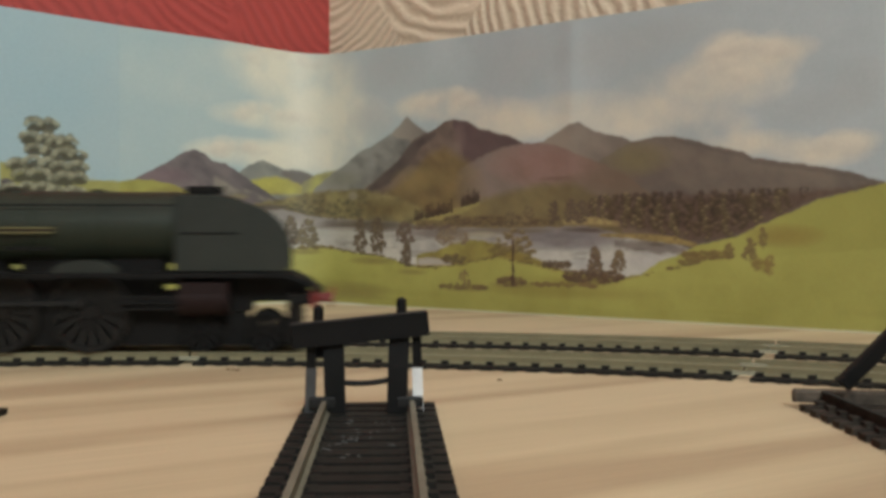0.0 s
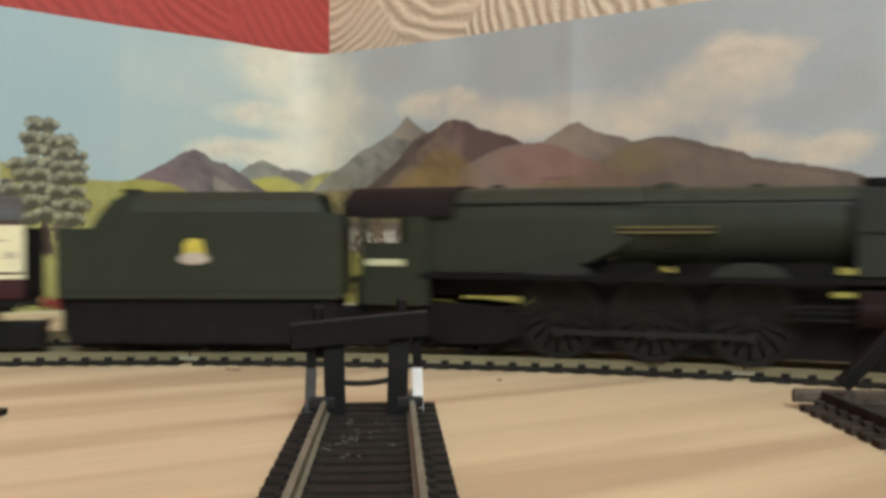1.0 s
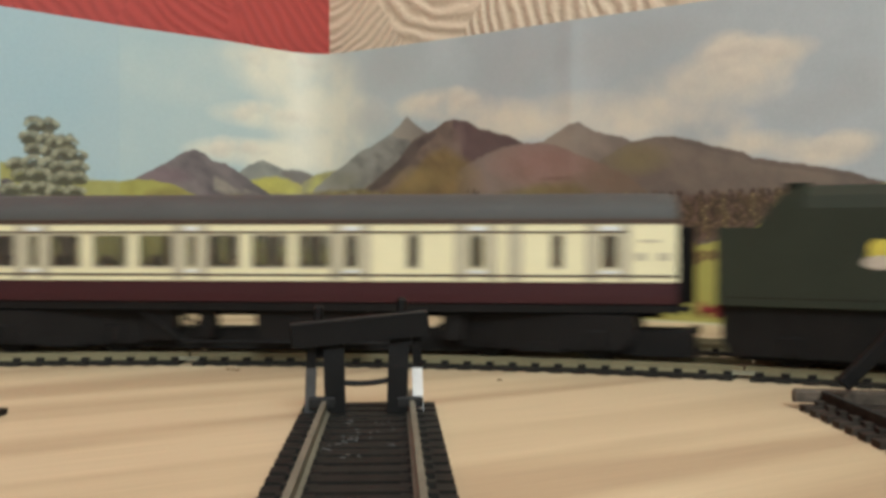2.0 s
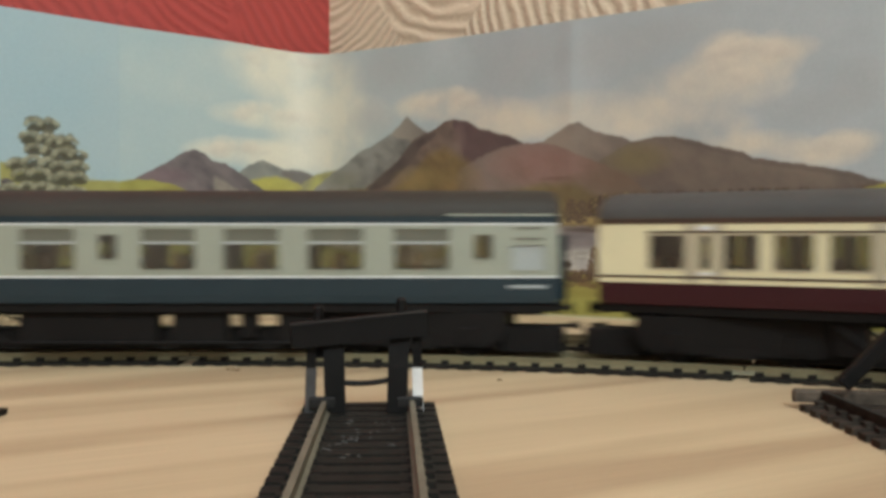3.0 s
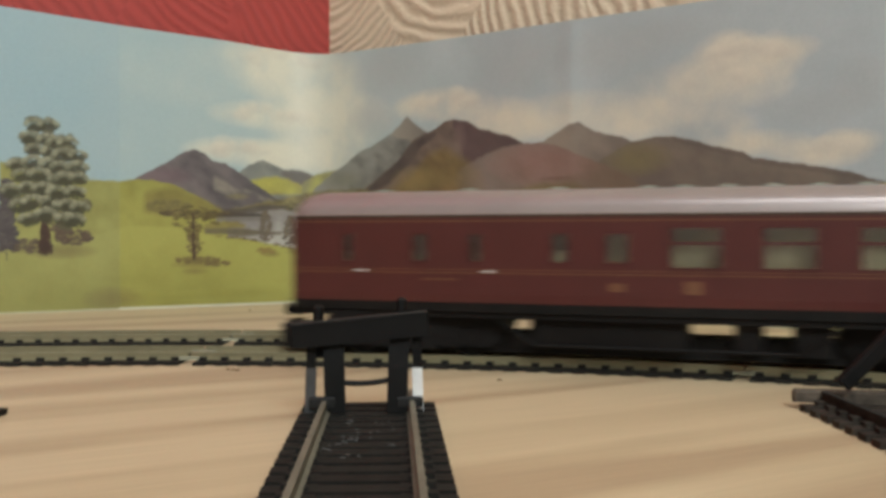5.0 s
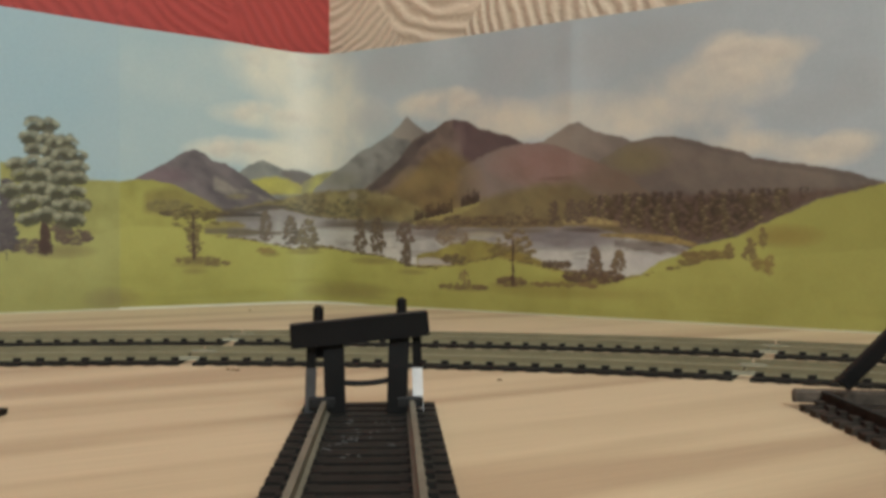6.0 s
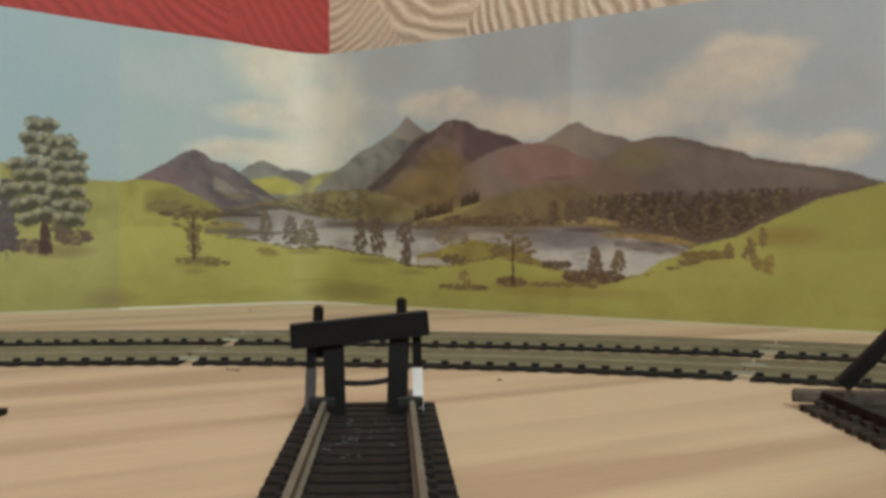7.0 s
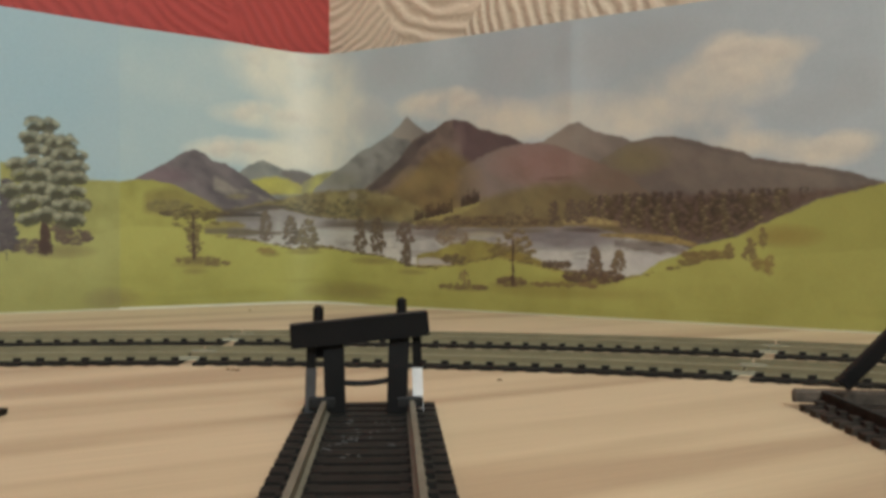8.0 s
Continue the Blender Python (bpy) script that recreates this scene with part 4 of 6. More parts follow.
def curved_track(radius, start, count, seen, group):
    span, gap = 22.5, 1.0 / radius * 57.3
    ob = tagged(new("track_section"), "curved model railway track with nickel rails on black sleepers", "track", group)
    for side in (-1, 1):
        rr = radius + side * 8.6
        bm = bmesh.new()
        loft(bm, [[(*on_arc(rr + px, start + gap * 0.3 + (span - gap * 0.6) * i / 16), 1.0 + pz) for px, pz in RAIL_PROFILE] for i in range(17)])
        part("rail", bm, RAIL, ob)
        bm = bmesh.new()
        loft(bm, [[(*on_arc(rr + px, start + span - 0.5 + 1.0 * i / 2), 1.02 + pz) for px, pz in ((-1.15, 0), (1.15, 0), (0.75, 1.0), (-0.75, 1.0))] for i in range(3)])
        part("rail_joiner", bm, JOINER, ob, "bright folded metal rail joiner")
    me = SLEEPERS[group]
    margin = 0.62 * span / count
    angles = [start + margin + (span - 2 * margin) * i / (count - 1) for i in range(count)]
    if seen:
        for a in angles:
            x, y = on_arc(radius, a)
            shared("sleeper", me, ob, mpose(x, y, 0, 0, 0, -a))
    bm = bmesh.new()
    for a in angles if not seen else ():
        x, y = on_arc(radius, a)
        m = Matrix.Translation((x, y, 0)) @ Matrix.Rotation(radians(-a), 4, "Z")
        box(bm, -1.6, 1.6, -14.8, 14.8, 0, 1.0, m)
    for off in (-9.6, 9.6, -13.0):
        for i in range(24):
            a0, a1 = (angles[0] + (angles[-1] - angles[0]) * (i + e) / 24 for e in (0, 1))
            loft(bm, [[(*on_arc(radius + off + d, a), z) for d, z in ((-0.8, 0.1), (0.8, 0.1), (0.8, 0.95), (-0.8, 0.95))] for a in (a0, a1)])
    tagged(part("sleeper_web", bm, SLEEPER, ob), kind="stuff")


SLEEPERS = {"near curve": sleeper_mesh(29.6, 3.4, 1.0, 17.2), "far curve": sleeper_mesh(29.6, 3.2, 1.0, 17.2)}
for ring, name, count in ((R_NEAR, "near curve", 24), (R_FAR, "far curve", 29)):
    for i in range(16):
        first = 1.05 + 22.5 * i
        curved_track(ring, first, count, i in (0, 1, 14, 15), name)

SIDING_SLEEPER = sleeper_mesh(26.8, 3.8, 1.3, 16.9)
WORN_SLEEPER = SIDING_SLEEPER.copy()
WORN_SLEEPER.materials[0] = RUSTY


def siding(x, y_end, yaw, length, label, rail_out=0.0, sleeper=None, rail=None):
    """A straight siding; its far end lies at (x, y_end), and it runs back towards -y."""
    ob = tagged(new("siding_track"), label, "track", "sidings")
    ob.matrix_basis = mpose(x, y_end, 0, 0, 0, yaw)
    for side in (-1, 1):
        bm = bmesh.new()
        out = rail_out if side < 0 else 0
        loft(bm, [[(side * 8.45 + px, v, 1.3 + pz * 1.22) for px, pz in RAIL_PROFILE] for v in (out, -length)])
        part("rail", bm, rail or OLD_RAIL, ob)
    n = int(length / 6.1)
    for i in range(n):
        shared("sleeper", sleeper or SIDING_SLEEPER, ob, mpose(0, -1.7 - 6.1 * i, 0, 0, 0, 90))
    bm = bmesh.new()
    for off in (-10.2, -6.6, 6.6, 10.2):
        box(bm, off - 0.8, off + 0.8, -length + 2, -1.5, 0.1, 1.0)
    tagged(part("sleeper_web", bm, SLEEPER, ob), kind="stuff")
    return ob


siding(-15.2, 219.5, 2.8, 330, "straight siding of black sleepers and dull nickel rails")
siding(86.6, 217.0, 0.0, 330, "worn siding with brownish sleepers and a grey end bar", 0, WORN_SLEEPER, WORN_RAIL)
siding(-101.0, 212.5, 0.0, 330, "straight siding ending short of the running lines")


def buffer_stop():
    """Black stop, leaning a little, its beam higher on one side."""
    ob = tagged(new("buffer_stop"), "black plastic buffer stop, beam askew, at the siding's end", "buffer stop")
    ob.matrix_basis = mpose(-15.0, 207, 3.9, 0, 0, 2.8)
    bm = bmesh.new()
    m = Matrix.Translation((-1.2, -1.5, 13.8)) @ Matrix.Rotation(radians(-5.6), 4, "Y")
    soft_box(bm, -13.4, 13.4, -1.6, 1.6, -2.4, 2.3, 0.35, m)
    box(bm, -13.2, 13.2, -1.75, -1.55, 1.5, 2.0, m)
    beam = part("beam", bm, BLACK, ob)
    # Paler strip: wear and the top highlight put in as one grey.
    bm = bmesh.new()
    soft_box(bm, -13.3, 13.3, -1.7, 1.2, 2.1, 2.42, 0.1, m)
    part("top_edge", bm, ROD_GREY, beam, "greyed worn top edge, its highlight put into the grey")
    for s, top in ((-1, 17.9), (1, 19.4)):
        bm = bmesh.new()
        soft_box(bm, s * 9.4 - 1.0 if s < 0 else s * 6.9 - 1.0, s * 9.4 + 1.0 if s < 0 else s * 6.9 + 1.0, 0.2, 2.2, 8, top + 0.45, 0.5)
        part("post_top", bm, BLACK, ob)
        bm = bmesh.new()
        loft(bm, [[(s * 6.5 + dx - s * 0.5 * k, dy - 1.2 * k, z) for dx, dy in ((-2.0, -1.2), (2.0, -1.2), (2.0, 1.2), (-2.0, 1.2))] for k, z in ((0, 14), (0.6, 6), (1, -2.4))])
        part("upright", bm, BLACK, ob)
        bm = bmesh.new()
        loft(bm, [[(s * (10.2 + 0.35 * k) - 0.4 + dx, dy, z) for dx, dy in ((-0.9, -0.9), (0.9, -0.9), (0.9, 0.9), (-0.9, 0.9))] for k, z in ((0, 14), (0.4, 6.2))])
        part("stay", bm, BLACK, ob)
        bm = bmesh.new()
        loft(bm, [[(s * (10.3 + 0.3 * k) - 0.4 + dx, dy - 0.1, z) for dx, dy in ((-1.0, -0.95), (1.0, -0.95), (1.0, 0.95), (-1.0, 0.95))] for k, z in ((0, 6.2), (1, -2.5))])
        # Near-white right foot: its highlight is put into the colour.
        part("stay_foot", bm, GLINT_AND_STEEL if s > 0 else DULL_GREY, ob, "metal foot with its highlight put in as near-white" if s > 0 else "grey worn metal foot")
        bm = bmesh.new()
        soft_box(bm, s * 8.4 - 2.6, s * 8.4 + 2.6, -2.6, -0.6, -1.2, 0.7, 0.3)
        part("rail_clip", bm, ROD_GREY, ob)
    bm = bmesh.new()
    for i in range(6):
        a, b = -5.2 + 10.4 * i / 6, -5.2 + 10.4 * (i + 1) / 6
        sag = lambda q: 3.2 + 0.5 * (q / 5.2) ** 2 + 0.06 * q
        rod(bm, (a, -0.6, sag(a)), (b, -0.6, sag(b)), 0.55, 8)
    part("tie_rod", bm, BLACK, ob)


buffer_stop()


def specks():
    """Pale dust and chips between the rails, and a few dark crumbs on the board."""
    bm = bmesh.new()
    for x, y, z, r, n in ((-17.2, 196, 1.35, 1.1, 4), (-14.6, 181, 1.35, 1.6, 8), (-17.0, 176, 1.35, 0.7, 3), (-8.8, 173, 1.35, 0.9, 3), (-18.8, 172, 1.35, 0.8, 3), (-15.4, 168, 1.35, 2.0, 4), (-11, 190, 1.35, 3.0, 5)):
        for i in range(int(n * 1.4)):
            a = dice.uniform(0, 6.28)
            m = Matrix.Translation((x + 1.6 * r * math.cos(a) * dice.rand(), y + 2 * r * math.sin(a), z)) @ Matrix.Rotation(a, 4, "Z")
            box(bm, -0.28, 0.28, -0.14, 0.14, 0, 0.12, m)
    tagged(part("dust_flecks", bm, DULL_GREY_PALE), "pale dust flecks lying on the black sleepers", "dust", kind="stuff")
    bm = bmesh.new()
    for x, y in ((-56, 282), (-54.5, 281), (-57.5, 283), (-92, 505), (-21, 223.5), (14, 262), (-120, 250)):
        soft_box(bm, x - 0.5, x + 0.5, y - 0.5, y + 0.5, 0, 0.4, 0.15)
    tagged(part("crumbs", bm, CRUMB), "tiny brown crumbs lying on the board", "crumbs", kind="stuff")


specks()


def leaning_stop():
    ob = tagged(new("buffer_stop"), "dark buffer stop with a slanting brace at a worn siding", "buffer stop")
    ob.matrix_basis = mpose(86, 211, 3.9)
    bm = bmesh.new()
    m = Matrix.Translation((-6.2, 2, 1.2)) @ Matrix.Rotation(radians(45), 4, "Y")
    soft_box(bm, -1.55, 1.45, -1.5, 1.5, 1.0, 22, 0.4, m)
    part("brace", bm, BLACK, ob)
    bm = bmesh.new()
    soft_box(bm, -13.4, 16, -1.8, 1.8, -2.5, 0.0, 0.4, Matrix.Translation((0, 6.8, 0)) @ Matrix.Rotation(radians(-12), 4, "Z"))
    part("end_bar", bm, WORN_BAR, ob, "worn grey-brown bar across the rails")
    bm = bmesh.new()
    soft_box(bm, 8.2, 11.2, -1.5, 1.5, -2.4, 15, 0.4)
    part("upright", bm, BLACK_MATT, ob)
    bm = bmesh.new()
    soft_box(bm, 6.5, 30, -1.6, 1.6, 11.5, 16, 0.4)
    part("beam", bm, BLACK_MATT, ob)


leaning_stop()


# ---- rolling stock: x forward, -y to the inside of the curve ----
UNIT = MM * STOCK


def wheel_rings(bm, y, r, out):
    """One wheel in one piece: flanged tyre, spokes and hub, its outer face towards out."""
    spokes = 16 if r > 10 else 10
    n = spokes * 2
    def circle(rad, depth):
        turn = lambda i: 2 * math.pi * (i + (0.27 if i % 2 else -0.27)) / n
        return [bm.verts.new((rad * math.cos(turn(i)), y + out * depth, rad * math.sin(turn(i)))) for i in range(n)]

    hub, hub_back, rim, rim_back = circle(r * 0.22, 0.5), circle(r * 0.22, -0.5), circle(r * 0.84, 0.5), circle(r * 0.84, -0.5)
    face, tread, root, flange, back = circle(r * 0.87, 1.2), circle(r, 1.2), circle(r, -0.9), circle(r + 0.8, -1.4), circle(r * 0.84, -1.4)
    nave, nave_back = circle(r * 0.18, 1.2), circle(r * 0.18, -1.2)
    for a, b in ((rim, face), (face, tread), (tread, root), (root, flange), (flange, back), (back, rim_back), (hub, nave), (hub_back, nave_back)):
        for i in range(n):
            bm.faces.new((a[i], a[(i + 1) % n], b[(i + 1) % n], b[i]))
    bm.faces.new(nave)
    bm.faces.new(nave_back)
    for i in range(n):
        j = (i + 1) % n
        if i % 2:
            bm.faces.new((hub[i], hub[j], hub_back[j], hub_back[i]))
            bm.faces.new((rim[i], rim[j], rim_back[j], rim_back[i]))
        else:
            bm.faces.new((hub[i], hub[j], rim[j], rim[i]))
            bm.faces.new((hub_back[i], hub_back[j], rim_back[j], rim_back[i]))
            for q in (i, j):
                bm.faces.new((hub[q], rim[q], rim_back[q], hub_back[q]))


def wheelset(parent, x, r, spin, back=7.2, label="", spoked=True, steel=False):
    bm = bmesh.new()
    rod(bm, (0, -back, 0), (0, back, 0), 1.0, 8)
    if spoked:
        ob = part("axle", bm, BLACK_MATT, parent, label, mpose(x, 0, RAIL_Z + r))
        for out in (-1, 1):
            bm = bmesh.new()
            wheel_rings(bm, out * (back + 1.2), r, out)
            part("wheel", bm, DARK_STEEL if steel else BLACK_MATT, ob)
    else:
        for out in (-1, 1):
            for r0, r1, y0, y1 in ((r + 0.8, r + 0.7, -0.2, 0.3), (r, r, 0.3, 2.2), (r * 0.3, r * 0.25, 2.2, 2.8)):
                loft(bm, [[(q * math.cos(math.pi * i / 12), out * (back + yy), q * math.sin(math.pi * i / 12)) for i in range(24)] for q, yy in ((r0, y0), (r1, y1))])
        ob = part("wheelset", bm, BLACK_MATT, parent, label, mpose(x, 0, RAIL_Z + r))
    spin.append((ob, x, RAIL_Z + r, r))
    return ob


SPIN = []


def bogie(parent, x, sign, half, axle=17.5, r=6.9):
    turn = -sign * math.degrees(math.asin(half * STOCK / R_NEAR))
    bm = bmesh.new()
    low = RAIL_Z
    for s in (-1, 1):
        y = s * 12.4
        loft(bm, [[(u, yy, z) for u, z in ((-29, 11.4), (29, 11.4), (30, 7.0), (28, 3.0), (25, 0.6), (9, 0.2), (6.5, 1.0), (-6.5, 1.0), (-9, 0.2), (-25, 0.6), (-28, 3.0), (-30, 7.0))] for yy in (y - 0.7, y + 0.7)])
        for u in (-axle, axle):
            soft_box(bm, u - 2.6, u + 2.6, y - 1.3, y + 1.3, low + 4.2, low + 9.5, 0.5)
            box(bm, u - 5.4, u - 3.6, y - 1.1, y + 1.1, low + 3.0, low + 6.8)
            box(bm, u + 3.6, u + 5.4, y - 1.1, y + 1.1, low + 3.0, low + 6.8)
        box(bm, -7, 7, y - 1.2, y + 1.2, low + 2.4, low + 5.4)
    box(bm, -9, 9, -11.6, 11.6, low + 3, low + 10)
    box(bm, -27, 27, -5.5, 5.5, low + 1.4, low + 9)
    box(bm, -29, -26.5, -12.6, 12.6, 6.5, 11.3)
    box(bm, 26.5, 29, -12.6, 12.6, 6.5, 11.3)
    ob = part("bogie", bm, UNDERFRAME, parent, "", mpose(x, 0, 0, 0, 0, turn))
    bm = bmesh.new()
    soft_box(bm, *sorted((sign * 27.5, sign * 47)), -7, 7, low + 1.2, 6.6, 0.5)
    part("coupling_arm", bm, UNDERFRAME, ob)
    for u in (-axle, axle):
        wheelset(ob, u, r, SPIN, 7.2, spoked=False)
    return ob


def side_with_openings(bm, u0, u1, z0, z1, holes, y0, y1):
    """One connected wall sheet with the openings cut through it."""
    us = sorted({u0, u1, *(h[0] for h in holes), *(h[1] for h in holes)})
    zs = sorted({z0, z1, *(h[2] for h in holes), *(h[3] for h in holes)})
    corner = {}

    def vert(i, j, y):
        if (i, j, y) not in corner:
            corner[i, j, y] = bm.verts.new((us[i], y, zs[j]))
        return corner[i, j, y]

    def solid(i, j):
        if not (0 <= i < len(us) - 1 and 0 <= j < len(zs) - 1):
            return False
        u, z = (us[i] + us[i + 1]) / 2, (zs[j] + zs[j + 1]) / 2
        return not any(a < u < b and lo < z < hi for a, b, lo, hi in holes)

    for i in range(len(us) - 1):
        for j in range(len(zs) - 1):
            if not solid(i, j):
                continue
            for y in (y0, y1):
                bm.faces.new([vert(*c, y) for c in ((i, j), (i + 1, j), (i + 1, j + 1), (i, j + 1))])
            for (di, dj), (p, q) in (((-1, 0), ((i, j), (i, j + 1))), ((1, 0), ((i + 1, j), (i + 1, j + 1))), ((0, -1), ((i, j), (i + 1, j))), ((0, 1), ((i, j + 1), (i + 1, j + 1)))):
                if not solid(i + di, j + dj):
                    bm.faces.new((vert(*p, y0), vert(*q, y0), vert(*q, y1), vert(*p, y1)))


def roof_loft(parent, half, wide, eave, top, material, label, dome=0.0, lip=0.9):
    prof = [(wide * math.cos(math.pi * i / 16) , (eave + (top - eave) * math.sin(math.pi * i / 16) ** 0.82)) for i in range(17)]
    prof += [(-wide, eave - lip), (wide, eave - lip)]
    rings = []
    stations = [(-half, 1 - dome), (-half + 2.5, 1 - dome * 0.25), (-half + 6, 1), (half - 6, 1), (half - 2.5, 1 - dome * 0.25), (half, 1 - dome)]
    for u, k in stations:
        rings.append([(u, y * (0.5 + 0.5 * k), eave - lip + (z - eave + lip) * k) for y, z in prof])
    bm = bmesh.new()
    loft(bm, rings)
    return part("roof", bm, material, parent, label, smooth=True)


def window(parent, side, wide, a, b, lo, hi, frame_mat, bar=None, bar_mat=None, upper=None, t=0.7, pane_mat=None):
    """A framed window in a side wall: its frame, bar and pane."""
    y = side * wide
    out = side * 0.25
    bm = bmesh.new()
    y0, y1 = sorted((y - side * 0.9, y + out))
    for bx in ((a, a + t, y0, y1, lo, hi), (b - t, b, y0, y1, lo, hi), (a + t, b - t, y0, y1, lo, lo + t), (a + t, b - t, y0, y1, hi - t, hi)):
        box(bm, *bx)
    if bar:
        box(bm, a + t, b - t, y0, y1, bar - 0.45, bar + 0.45)
    w = part("window", bm, frame_mat, parent)
    glass_top = hi - t
    if upper:
        glass_top = bar - 0.45
        yy = sorted((y - side * 0.7, y - side * 0.3))
        quick("ventilator", upper, w, (a + t, b - t, *yy, bar + 0.45, hi - t), label="grey translucent ventilator pane")
    yy = sorted((y - side * 0.75, y - side * 0.55))
    pane = quick("pane", pane_mat or GLASS, w, (a + t, b - t, *yy, lo + t, glass_top))
    if pane_mat is None:
        pane.visible_shadow = False
    return w


def underframe(ob, half, z_sole, boxes, truss):
    quick("solebar", UNDERFRAME, ob, (-half + 1, half - 1, -15.5, -14.2, z_sole - 2.6, z_sole))
    quick("solebar", UNDERFRAME, ob, (-half + 1, half - 1, 14.2, 15.5, z_sole - 2.6, z_sole))
    quick("under_floor", UNDERFRAME, ob, (-half, half, -14.1, 14.1, z_sole - 0.5, z_sole + 0.2))
    # Dark block added between the bogies, standing in for shade under the coach.
    quick("lower_tray", UNDERFRAME, ob, (-64, 64, -6, 6, -1.3, 5.4))
    quick("centre_beam", UNDERFRAME, ob, (-half + 3, half - 3, -2, 2, 9.5, z_sole - 0.6))
    for a, b, lo in boxes:
        bm = bmesh.new()
        soft_box(bm, a, b, -12.5, -5, lo, z_sole - 0.6, 0.4)
        part("equipment_box", bm, UNDERFRAME, ob)
    for s in (-1, 1):
        bm = bmesh.new()
        a, b, lo = truss
        for p, q in (((a, 11), (a + 14, lo)), ((a + 14, lo), (b - 14, lo)), ((b - 14, lo), (b, 11))):
            rod(bm, (p[0], s * 13.5, p[1]), (q[0], s * 13.5, q[1]), 0.55, 6)
        for u in (a + 14, b - 14):
            rod(bm, (u, s * 13.5, lo), (u, s * 13.5, 12), 0.5, 6)
        part("truss_rod", bm, UNDERFRAME, ob)
    for s in (-1, 1):
        bm = bmesh.new()
        box(bm, s * half - 0.8, s * half + 0.8, -15, 15, z_sole - 3.2, z_sole)
        for y in (-11, 11):
            rod(bm, (s * half, y, z_sole - 1.6), (s * (half + 4.5), y, z_sole - 1.6), 0.8, 8)
            rod(bm, (s * (half + 4.2), y, z_sole - 1.6), (s * (half + 5), y, z_sole - 1.6), 2.1, 12)
        part("buffer_beam", bm, UNDERFRAME, ob)
        bm = bmesh.new()
        lo = RAIL_Z + 8
        box(bm, *sorted((s * (half - 10), s * (half + 8.5))), -1.6, 1.6, lo, lo + 1.1)
        box(bm, *sorted((s * (half + 7.3), s * (half + 8.5))), -5, 5, lo - 0.4, lo + 1.8)
        part("coupling", bm, BLACK_MATT, ob)


def gangway(ob, half, material, top, rear, front):
    for s, fold in ((-1, rear), (1, front)):
        bm = bmesh.new()
        rings = []
        for i in range(9):
            d = 0.45 if i % 2 else 0.0
            rings.append([(s * (half + fold * i), y, z) for y, z in ((-8.6 + d, 14.5 + d), (8.6 - d, 14.5 + d), (8.6 - d, top - d), (-8.6 + d, top - d))])
        loft(bm, rings)
        part("gangway", bm, material, ob)


def seats(ob, half, step, z_floor, material):
    u = -half + 14
    while u < half - 12:
        bm = bmesh.new()
        for y0, y1 in ((-14, -4), (4, 14)):
            soft_box(bm, u - 0.9, u + 0.9, y0, y1, z_floor, z_floor + 15.5, 0.6)
            box(bm, u - 4.6, u + 4.6, y0, y1, z_floor, z_floor + 5)
        part("seat", bm, material, ob)
        u += step


def coach_shell(ob, half, wide, floor_z, split, eave, lower_mat, upper_mat, holes, end_mat):
    """Lower and upper side panels, both sides and ends, with the openings cut through."""
    for s in (-1, 1):
        y0, y1 = sorted((s * (wide - 1.0), s * wide))
        bm = bmesh.new()
        side_with_openings(bm, -half, half, split, eave, holes, y0, y1)
        part("upper_side", bm, upper_mat, ob)
        bm = bmesh.new()
        yi, yo = s * (wide - 1.2), s * wide
        loft(bm, [[(u, yi, floor_z), (u, yo - s * 0.2, floor_z), (u, yo, floor_z + 2.5), (u, yo, split), (u, yi, split)] for u in (-half, half)])
        part("lower_side", bm, lower_mat, ob)
        bm = bmesh.new()
        u0, u1 = sorted((s * half, s * (half - 1.0)))
        side = wide - 1.0
        box(bm, u0, u1, -side, side, floor_z, eave)
        part("end_wall", bm, end_mat, ob)
    quick("floor_pan", UNDERFRAME, ob, (-half + 1, half - 1, -wide + 1.2, wide - 1.2, floor_z, floor_z + 1))


def strip(ob, name, material, wide, a, b, lo, hi, proud=0.12, label=""):
    """A thin applied line or panel, one on each side."""
    quick(name, material, ob, (a, b, -wide - proud, -wide + 0.05, lo, hi), label=label)
    quick(name, material, ob, (a, b, wide - 0.05, wide + proud, lo, hi), label=label)


def near_strip(ob, name, material, wide, a, b, lo, hi, proud=0.14, label=""):
    return quick(name, material, ob, (a, b, -wide - proud, -wide + 0.05, lo, hi), label=label)


